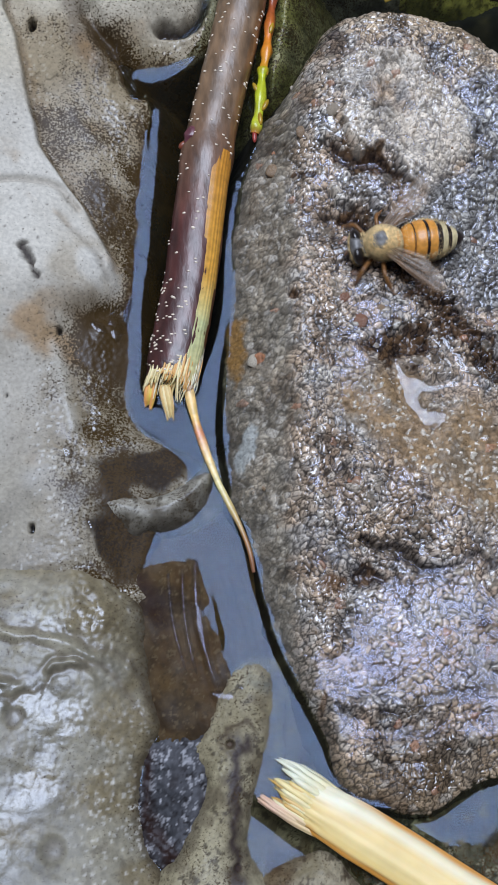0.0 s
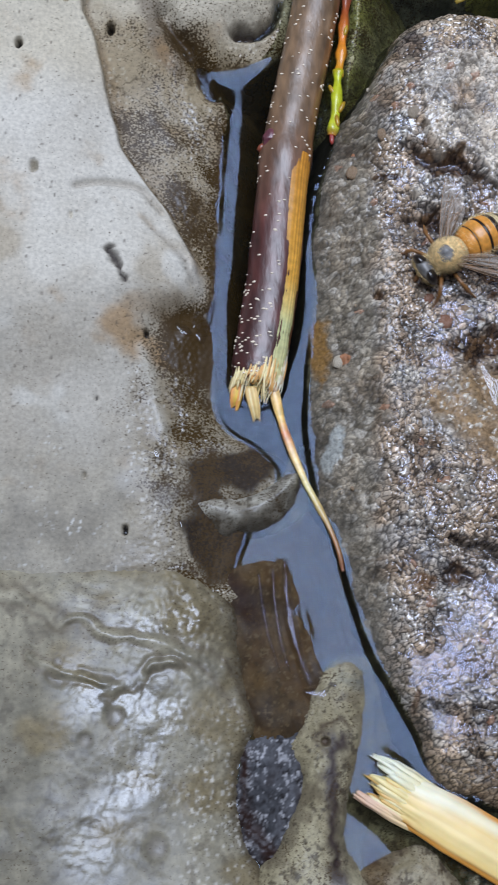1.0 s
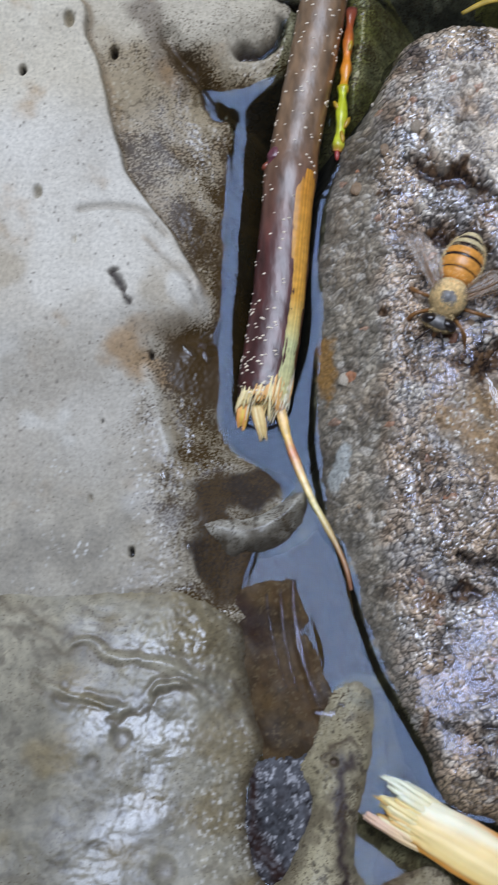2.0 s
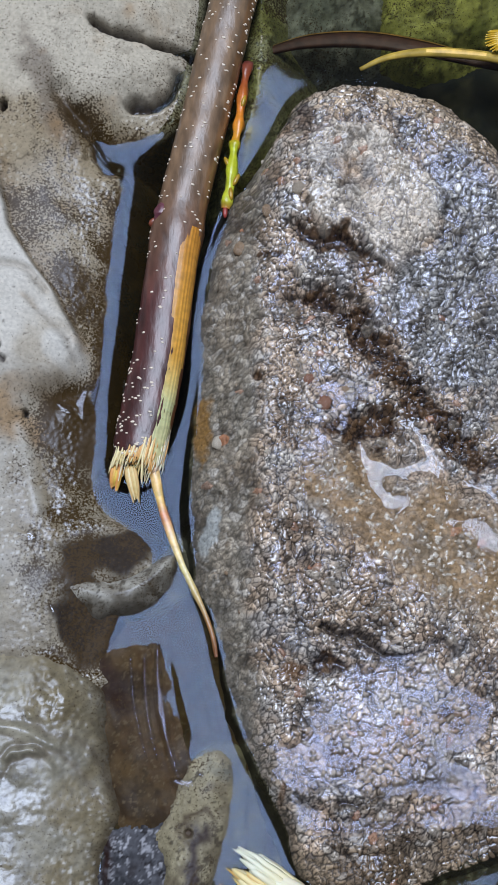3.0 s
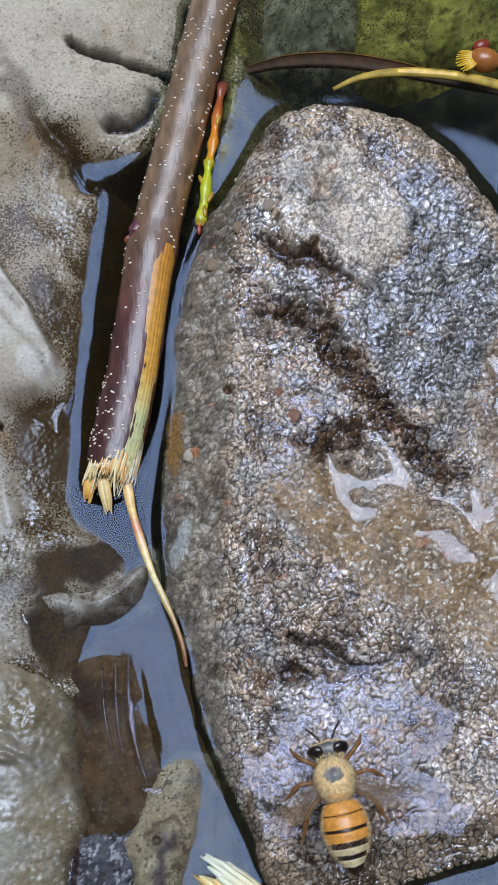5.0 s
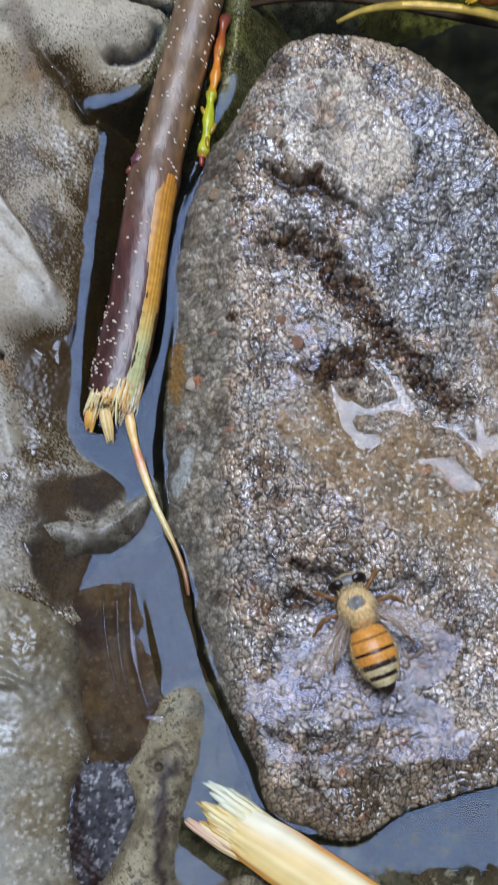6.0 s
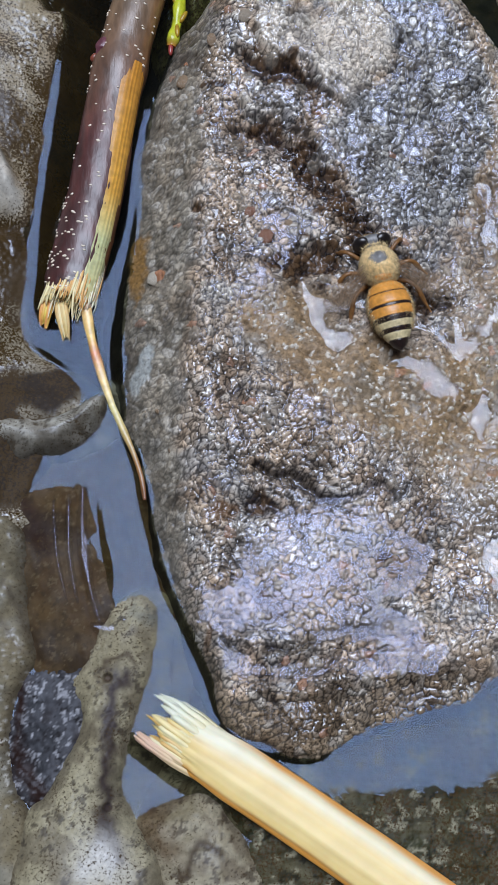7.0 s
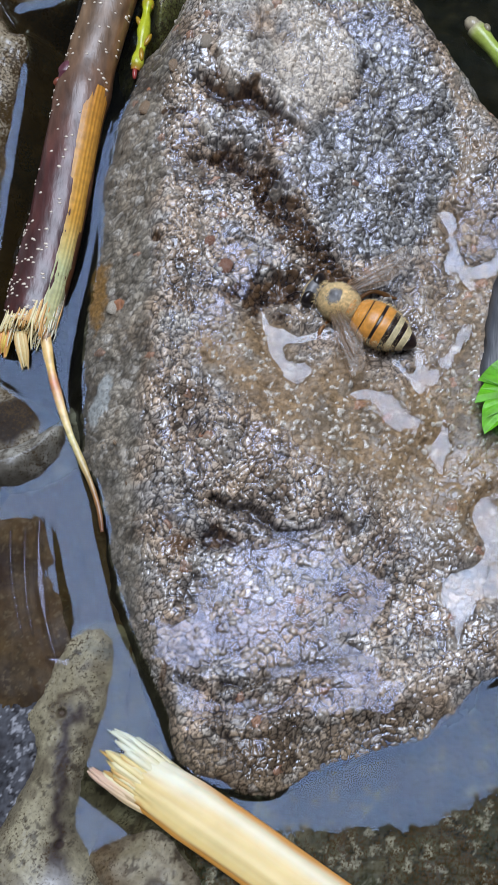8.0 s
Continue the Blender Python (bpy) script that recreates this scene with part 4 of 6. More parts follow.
    tone = over(tone, (0.14, 0.12, 0.09), 0.4 * (cells(x, y, 0.55, 88)[2] > 0.9) * smooth(0.35, 0.2, cells(x, y, 0.55, 88)[0]))
    # near black below the waterline: the water's darkness painted on the stone
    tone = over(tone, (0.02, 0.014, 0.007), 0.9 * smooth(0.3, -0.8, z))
    tone = tone * (0.86 - 0.2 * smooth(-16, -9, x + 2 * fbm(x, y, 4, 3, 183)) * smooth(-36, -28, y))[..., None]
    # pits painted darker inside, as shade would make them
    for cx, cy, r in holes:
        tone = over(tone, (0.20, 0.18, 0.15), 0.7 * smooth(1.0, 0.5, np.hypot(x - cx, y - cy) / r))
    wet = np.clip(0.5 + 0.5 * fbm(x, y, 7, 3, 55) + 0.4 * mound(x, y, -21, -42, 6, 12) - 0.6 * smooth(-24, -34, x), 0, 1)
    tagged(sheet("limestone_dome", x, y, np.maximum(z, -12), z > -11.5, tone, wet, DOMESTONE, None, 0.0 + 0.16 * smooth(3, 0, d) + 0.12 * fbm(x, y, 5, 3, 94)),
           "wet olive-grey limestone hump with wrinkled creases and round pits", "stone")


def build_stone(name, label, outline, height, reach, colours, wetness, seed, material=None, foot=1.6, grainy=0.1, step=0.2, marks=(), tip=(0, 0), moss=0.14, dots=None, grooves=0.0, stains_and_shading=()):
    """A small stone over its waterline: its height, how fast it rises, two colours and a stain."""
    line = rounded(outline)
    lo, hi = line.min(axis=0) - 6, line.max(axis=0) + 6
    x, y = grid(lo[0], hi[0], lo[1], hi[1], step)
    d = depth_in(x, y, line) + 0.3 * fbm(x, y, 2.5, 3, seed)
    mid = line.mean(axis=0)
    top = height + tip[0] * (x - mid[0]) + tip[1] * (y - mid[1]) + 0.12 * height * fbm(x, y, 5, 3, seed + 1)
    z = np.where(d > 0, top * (1 - np.exp(-np.maximum(d, 0) / reach)), foot * d)
    if grooves:
        across, ahead = 0.95 * x + 0.32 * y + 0.5 * fbm(x, y, 6, 2, seed + 20), 0.95 * y - 0.32 * x
        z = z + grooves * fbm(across, 0.1 * ahead, 1.1, 2, seed + 21) * smooth(4.5, 0.5, d)
    g1, g2, mark = cells(x, y, 0.8, seed + 2)
    z = z + grainy * smooth(0, 0.35, g2 - g1) * (0.3 + mark) + min(0.08, 0.8 * grainy) * fbm(x, y, 1.2, 3, seed + 3)
    for cx, cy, r, deep in marks:
        z = z - deep * smooth(1.2, 0.5, np.hypot(x - cx, y - cy) / r)
    tone = over(tint(x, colours[0]), colours[1], smooth(-0.2, 0.5, fbm(x, y, 4, 4, seed + 4)))
    tone = over(tone, colours[2], 0.5 * smooth(0.05, 0.5, fbm(x, y, 2.2, 4, seed + 5) + 0.5 * smooth(1.5, 0, d)))
    tone = over(tone, np.array(colours[2]) * 0.5, 0.7 * smooth(0.3, 0.5, fbm(x, y, 0.9, 4, seed + 8, 0.7)))
    if dots:
        tone = over(tone, dots[0], 0.8 * smooth(0.25, 0.6, fbm(x, y, dots[1], 4, seed + 12, 0.7)))
    for cx, cy, r, deep in marks:
        tone = over(tone, colours[2], smooth(1.1, 0.6, np.hypot(x - cx, y - cy) / r))
    # streaks of stain, and some shadow and highlight, painted along lines
    for line, wide, colour, amount in stains_and_shading:
        side, _ = along(x + 0.8 * fbm(x, y, 2.5, 3, seed + 14), y + 0.8 * fbm(x, y, 2.5, 3, seed + 15), line)
        tone = over(tone, colour, amount * np.exp(-((side / wide) ** 2)))
    ob = sheet(name, x, y, np.maximum(z, -10), z > -9.5, tone, np.clip(wetness + 0.3 * fbm(x, y, 3, 3, seed + 6), 0, 1), material or LIMESTONE, None, moss + 0.2 * fbm(x, y, 3, 3, seed + 9))
    return tagged(ob, label, "stone")


def build_bed():
    """The bed under the water: one sheet, fine in the middle, that rises out of the water far off."""
    u = np.concatenate([-np.geomspace(30000, 130, 16), np.arange(-110, 111, 1.0), np.geomspace(130, 30000, 16)])
    x, y = np.meshgrid(u, u)
    r = np.hypot(x, y)
    z = -10.5 + 1.6 * fbm(x, y, 14, 4, 2) * (r < 400) + 0.5 * fbm(x, y, 3, 3, 5) * (r < 200) + 14 * smooth(110, 260, r) + 30 * smooth(300, 3000, r)
    z = z + 2.5 * mound(x, y, 8, 56, 7, 12) + 2.0 * mound(x, y, 36, 68, 14, 8)
    tone = over(tint(x, (0.02, 0.017, 0.008)), (0.008, 0.009, 0.004), smooth(-0.3, 0.4, fbm(x, y, 6, 4, 8)) * (r < 150))
    tone = over(tone, (0.05, 0.043, 0.02), 0.7 * smooth(0.15, 0.6, fbm(x, y, 3, 4, 18) + 0.2 * mound(x, y, 24, 66, 14, 8)) * (r < 150))
    bed = sheet("ground", x, y, z, None, tone, 0.6 + 0 * x, BEDSTONE)
    tagged(bed, "dark green-brown stream bed with algae and grit", "ground", kind="structure")


TWIG_PATH = [(13.5, 100, 3.0), (9.5, 86, 2.2), (4.4, 67.5, 1.6), (0.6, 48.5, 1.2), (-2.4, 33.2, 1.0), (-4.3, 16, 0.8), (-5.9, 6, 0.6), (-6.5, 2.6, 0.6)]
STICK_PATH = [(5.8, -43.2, 1.2), (10.2, -46.0, 1.6), (16.3, -49.5, 1.8), (22.6, -53.3, 2.0), (33, -59.8, 2.8), (46, -68, 4)]


def build_water():
    """The water: level, and drawn up a little along everything that stands in it."""
    x, y = grid(-16, 62, -72, 86, 0.4)
    z = 0.012 * fbm(x, y, 9, 2, 7)
    u = 0.93 * x + 0.36 * y + 0.8 * fbm(x, y, 7, 2, 143)
    z = z + 0.09 * fbm(u, 0.12 * (0.93 * y - 0.36 * x), 1.8, 2, 145) * (mound(x, y, 1, -27, 5, 12, 12) + 0.4 * mound(x, y, -10.5, 22, 2, 22))
    z = z - 0.2 * mound(x, y, -0.9, -26.5, 0.45, 5.5, 12)
    calm = 1 - 0.85 * smooth(19, 25, x) * smooth(-28, -36, y)
    for line, rise in ((ROCK_LINE, 0.36 * calm), (SLAB_LINE, 0.2), (DOME_LINE, 0.2)):
        z = z + rise * np.exp(np.minimum(depth_in(x, y, line), 0) / 0.5)
    for path, r in ((TWIG_PATH, 3.0), (STICK_PATH, 3.0)):
        side, _ = along(x, y, [(p[0], p[1]) for p in path])
        far = 0 if path is STICK_PATH else smooth(3, 12, y)
        z = z + (0.3 + 0.75 * far) * np.exp(-np.maximum(side - r, 0) / (0.75 + 0.7 * far))
    water = sheet("water", x, y, z, None, None, None, WATER)
    me = water.data
    bm = bmesh.new()
    bm.from_mesh(me)
    rim = [e for e in bm.edges if e.is_boundary]
    moved = bmesh.ops.extrude_edge_only(bm, edges=rim)["geom"]
    for v in moved:
        if isinstance(v, bmesh.types.BMVert):
            v.co.x, v.co.y, v.co.z = v.co.x * 4, v.co.y * 3, 0
    bm.normal_update()
    bm.to_mesh(me)
    bm.free()
    water.visible_shadow = False
    tagged(water, "still clear shallow water mirroring the blue-grey sky", "water", kind="structure")


build_bed()
build_rock()
for basin in BASINS:
    build_film(*basin, clings=basin not in BASINS[:2])
build_drape()
build_slab()
build_dome()
build_drop([(-11.6, 13.2), (-12.0, 10.5), (-13.0, 7.4), (-14.2, 9.2), (-13.4, 11.6)], "bright drop of water on the limestone's edge")
build_drop([(-16.4, 9.7), (-14.8, 9.3), (-14.4, 8.2), (-15.6, 8.3)], "small bright drop of water on the limestone")
build_drop([(-16.9, 49.4), (-15.6, 47.6), (-14.8, 46.4), (-13.4, 45.2), (-12.0, 43), (-11.3, 41), (-12.2, 42.1), (-13.8, 44.4), (-15.6, 46.4)], "thin bright trickle of water in a crack of the limestone")
build_drop([(-15.6, -14.6), (-14.6, -15.2), (-13.4, -16.6), (-14.3, -17), (-15.2, -16)], "small bright drop of water on the limestone")
build_drop([(-18.6, -6.6), (-17.6, -6.4), (-17.2, -7.4), (-18.2, -7.8)], "small bright drop of water on the limestone")
# the bar is darker along its lower edge
build_stone("stone_bar", "narrow pale stone ridge standing between two wet hollows", [(-16.9, -12.2), (-12.7, -10.7), (-8.8, -11.4), (-5.0, -10.2), (-3.4, -9.0), (-1.5, -8.6), (-1.7, -11.4), (-4.0, -14.1), (-6.6, -15.4), (-10.0, -16.3), (-12.6, -15.2), (-15.4, -14.2)], 3.4, 1.1,
            ((0.38, 0.36, 0.30), (0.47, 0.45, 0.38), (0.09, 0.065, 0.035)), 0.5, 100, moss=0.12, stains_and_shading=[([(-14, -15), (-9, -15.6), (-5, -14), (-3, -11.4)], 1.2, (0.05, 0.035, 0.018), 0.8)])
# its dark red line paints the shadow along the dome's edge
build_stone("brown_stone", "smooth brown stone just under the water", [(-14.5, -17.2), (-10.3, -18.6), (-8.3, -19.6), (-5.6, -19.3), (-3.4, -19.6), (-2.2, -24), (-0.6, -28.6), (0.8, -31.4), (1.2, -33.4), (-0.2, -36.6), (-2.0, -39.8), (-5.2, -39.8), (-8, -38.5), (-9, -34), (-10.6, -28), (-12.5, -22.5)], 0.7, 3.0,
            ((0.060, 0.034, 0.013), (0.035, 0.021, 0.009), (0.085, 0.055, 0.024)), 0.5, 130, BROWNSTONE, moss=0.0, grainy=0.02, foot=0.4, step=0.15, dots=((0.10, 0.07, 0.035), 0.5), grooves=0.16, stains_and_shading=[([(-12, -18.5), (-9.6, -21.5), (-7.2, -26)], 1.2, (0.02, 0.008, 0.004), 0.8)])
def build_streak(points, wide):
    """A thin strand of water drawn along the brown stone."""
    line = rounded(points)[: 5 * (len(points) - 1)]
    lo, hi = line.min(axis=0) - 1, line.max(axis=0) + 1
    x, y = grid(lo[0], hi[0], lo[1], hi[1], 0.07)
    side, way = along(x, y, [tuple(p) for p in line])
    d = wide * np.sin(np.pi * np.clip(0.06 + 0.9 * way, 0, 1)) * (1 + 0.3 * fbm(x, y, 1.5, 2, 201)) - side
    z = 0.62 + 0.22 * (1 - np.exp(-np.maximum(d, 0) / 0.2)) - 0.4 * smooth(0, -0.2, d)
    tagged(sheet("water_streak", x, y, z, d > -0.05, None, None, FILM), "thin curved streak of water on the brown stone", "water streak", "streaks on the brown stone").visible_shadow = False


build_streak([(-3.0, -19.6), (-3.1, -23.0), (-2.6, -27.0), (-1.4, -31.0), (-0.2, -33.4)], 0.62)
build_streak([(-4.6, -20.4), (-4.5, -24.0), (-3.9, -28.0), (-2.8, -31.6)], 0.34)
build_streak([(-6.2, -20.8), (-5.9, -24.6), (-5.2, -28.0), (-4.0, -31.4)], 0.26)
build_streak([(-1.2, -33.9), (0.6, -34.5), (2.6, -33.8), (1.0, -33.2)], 0.8)
build_stone("dark_stone", "dark grey wet stone with pale grains in a hollow", [(-8.6, -39.4), (-4, -38.6), (-1.2, -39), (-0.6, -41.4), (-1.0, -46), (-3, -50.4), (-5.4, -52.6), (-8.6, -51), (-9.4, -44.5)], 0.6, 2.0,
            ((0.03, 0.03, 0.033), (0.06, 0.06, 0.066), (0.012, 0.006, 0.004)), 0.5, 150, DARKSTONE, grainy=0.16, moss=-0.2, dots=((0.34, 0.34, 0.36), 0.5), stains_and_shading=[([(-8, -40), (-8.2, -47), (-5.4, -52)], 1.0, (0.02, 0.008, 0.005), 0.9), ([(-1.2, -40), (-0.6, -46), (-2.6, -50)], 0.8, (0.02, 0.01, 0.006), 0.8)])
# the white blob near its lower end is a painted highlight
build_stone("limestone_ridge", "speckled tan limestone ridge beside the water", [(-2.8, -40.2), (-1.6, -37.4), (-0.2, -33.6), (2.9, -31.0), (5.4, -31.6), (5.5, -34.8), (5.3, -38), (4.5, -42.6), (3.3, -46), (3.0, -50.2), (5, -54.4), (8.4, -59.5), (9, -76), (-9, -76), (-7.4, -56), (-4.6, -51), (-2.2, -46), (-1.9, -43)], 3.0, 1.5,
            ((0.34, 0.30, 0.19), (0.25, 0.215, 0.13), (0.075, 0.052, 0.032)), 0.2, 170, LIMESTONE, marks=[(0.9, -39.6, 0.5, 0.9), (1.9, -52.4, 0.5, 0.6)], moss=0.08, tip=(0, -0.14), grainy=0.12, step=0.15,
            stains_and_shading=[([(2.3, -39.1), (1.8, -44.2), (1.9, -49.2), (1.3, -52.5), (3.4, -56.5)], 0.95, (0.035, 0.022, 0.02), 0.95), ([(0.9, -38.2), (2.4, -37.2), (3.2, -37.6)], 0.35, (0.05, 0.03, 0.016), 0.8), ([(0.4, -58), (2.4, -57.4)], 2.0, (0.62, 0.60, 0.56), 0.8), ([(3.4, -32.6), (5, -33)], 1.0, (0.16, 0.16, 0.13), 0.6)])
build_stone("small_stone", "small speckled tan stone at the water's edge", [(7.3, -51.8), (10.7, -50.8), (13.6, -52.2), (16, -55.7), (18, -60), (18, -69), (8, -70), (7.6, -62), (5.5, -56), (4.6, -53.6)], 3.2, 2.2,
            ((0.32, 0.28, 0.19), (0.22, 0.185, 0.11), (0.07, 0.04, 0.02)), 0.3, 190, moss=0.08, stains_and_shading=[([(9.5, -58), (11.2, -55.8), (13.4, -56.6)], 0.6, (0.05, 0.03, 0.012), 0.9), ([(5.6, -53.6), (8, -56)], 1.4, (0.10, 0.055, 0.02), 0.7)])
build_stone("sunken_stone", "mossy dark stone under the water", [(15, -52.5), (19, -50), (27.7, -49.4), (36, -49), (39, -48.3), (44, -45.6), (52, -42), (62, -42), (62, -72), (36, -76), (20, -70)], 1.1, 2.5,
            ((0.075, 0.066, 0.036), (0.04, 0.04, 0.02), (0.012, 0.011, 0.005)), 0.7, 210, BEDSTONE, moss=0.25, grainy=0.3, foot=0.5, step=0.2, dots=((0.26, 0.24, 0.16), 1.2)).location.z = -0.0003
build_stone("sunken_stone", "olive mossy stone under the pool's water", [(24, 66), (30, 63.5), (42, 65), (62, 64), (64, 92), (30, 92), (25, 78)], 3.0, 4.0,
            ((0.34, 0.32, 0.08), (0.20, 0.21, 0.045), (0.06, 0.06, 0.018)), 0.6, 230, BEDSTONE, grainy=0.3, step=0.3).location.z = -0.0050
build_stone("sunken_stone", "pale gritty stone under the pool's water", [(11, 62), (17, 64), (23, 65), (24, 74), (22, 90), (12, 90), (10, 74)], 3.0, 3.0,
            ((0.26, 0.25, 0.20), (0.17, 0.17, 0.13), (0.06, 0.055, 0.03)), 0.6, 250, BEDSTONE, grainy=0.4, step=0.3).location.z = -0.0050
build_stone("mossy_stone", "green-brown mossy stone beside the twig", [(5.5, 42), (7, 44), (8.6, 50), (9.5, 58), (9, 66), (10, 84), (7.5, 84), (6.2, 66), (5.5, 54), (4.5, 46)], 2.0, 1.5,
            ((0.26, 0.24, 0.08), (0.34, 0.31, 0.17), (0.05, 0.055, 0.016)), 0.5, 270, LIMESTONE, grainy=0.25, moss=0.3).location.z = -0.0012
build_water()


# ---- helpers for things in parts ----
def part(name, bm, material, parent, label=""):
    me = bpy.data.meshes.new(name)
    bm.normal_update()
    bm.to_mesh(me)
    bm.free()
    me.shade_smooth()
    me.materials.append(material)
    ob = new(name, me)
    ob.parent = parent
    return tagged(ob, label) if label else ob


def thing(name, label, category, at=(0, 0, 0), group=""):
    ob = new(name)
    ob.location = Vector(at) * MM
    ob.empty_display_size = 0.002
    return tagged(ob, label, category, group)


def curve_points(points, steps):
    """Evenly many points on a smooth line through the given ones."""
    p = [Vector(q) for q in points]
    p = [p[0] * 2 - p[1]] + p + [p[-1] * 2 - p[-2]]
    out = []
    for i in range(1, len(p) - 2):
        for k in range(steps):
            t = k / steps
            a, b, c, d = p[i - 1], p[i], p[i + 1], p[i + 2]
            out.append(0.5 * (2 * b + (c - a) * t + (2 * a - 5 * b + 4 * c - d) * t * t + (3 * b - a - 3 * c + d) * t**3))
    return out + [p[-2]]


def paint(bm, faces_or_verts, colour):
    layer = bm.verts.layers.float_color.get("tone") or bm.verts.layers.float_color.new("tone")
    for v in faces_or_verts:
        v[layer] = (*colour, 1)


def tube(bm, points, radius, sides=10, colour=None, squash=1.0, start=0.0, end=360.0, wobble=0.0, steps=5, twist=(0, 0, 1)):
    """A tube along a smooth line, in millimetres. radius, colour: a value or a function of the way along (0 to 1) and the angle."""
    line = curve_points(points, steps)
    layer = bm.verts.layers.float_color.get("tone") or bm.verts.layers.float_color.new("tone")
    rings, n, whole = [], len(line), abs(end - start) > 359
    for i, p in enumerate(line):
        ahead = (line[min(i + 1, n - 1)] - line[max(i - 1, 0)]).normalized()
        up = Vector(twist)
        side = ahead.cross(up)
        side = side.normalized() if side.length > 1e-4 else Vector((1, 0, 0))
        up = side.cross(ahead)
        ring = []
        for k in range(sides if whole else sides + 1):
            deg = start + (end - start) * k / sides
            a = radians(deg)
            t = i / (n - 1)
            r = radius(t, deg) if callable(radius) else radius
            r += wobble * noise.noise(p * 0.7 + Vector((math.cos(a), math.sin(a), 0)) * 2)
            v = bm.verts.new((p + side * math.cos(a) * r + up * math.sin(a) * r * squash) * MM)
            v[layer] = (*(colour(t, deg) if callable(colour) else (colour or (0.5, 0.5, 0.5))), 1)
            ring.append(v)
        rings.append(ring)
    for a, b in zip(rings, rings[1:]):
        m = len(a)
        for k in range(m if whole else m - 1):
            bm.faces.new((a[k], b[k], b[(k + 1) % m], a[(k + 1) % m]))
    if whole:
        for ring in (rings[0], rings[-1]):
            try:
                bm.faces.new(ring)
            except ValueError:
                pass
    return rings


def ball(bm, at, size, turn=(0, 0, 0), level=2, colour=None):
    """An ellipsoid, in millimetres."""
    if colour and not bm.verts.layers.float_color.get("tone"):
        bm.verts.layers.float_color.new("tone")
    m = Matrix.LocRotScale(Vector(at) * MM, Euler([radians(a) for a in turn]), Vector(size) * MM)
    made = bmesh.ops.create_icosphere(bm, subdivisions=level, radius=1, matrix=m)["verts"]
    if colour:
        paint(bm, made, colour)
    return made


def blend(stops, t):
    """A colour between stops of (place, colour)."""
    for (a, ca), (b, cb) in zip(stops, stops[1:]):
        if t <= b:
            f = max(0.0, (t - a) / (b - a))
            return tuple(p + (q - p) * f for p, q in zip(ca, cb))
    return stops[-1][1]


LENTICEL = plain("lenticels", (0.9, 0.78, 0.62), 0.3, 2000, 0.2, 0.00002, 0.7)
FIBRE = plain("broken_wood", (0.66, 0.52, 0.26), 0.45, 1500, 0.08, 0.00005, 0.5, (1, 1, 1), 0.15, attribute="tone")
STICKWOOD = plain("stick_wood", (0.8, 0.6, 0.3), 0.42, 500, 0.05, 0.00001, 0.5, (1, 1, 1), 0.15, attribute="tone")
SHOOT = plain("shoot", (0.5, 0.5, 0.05), 0.3, 1500, 0.2, 0.00003, 0.6, attribute="tone")


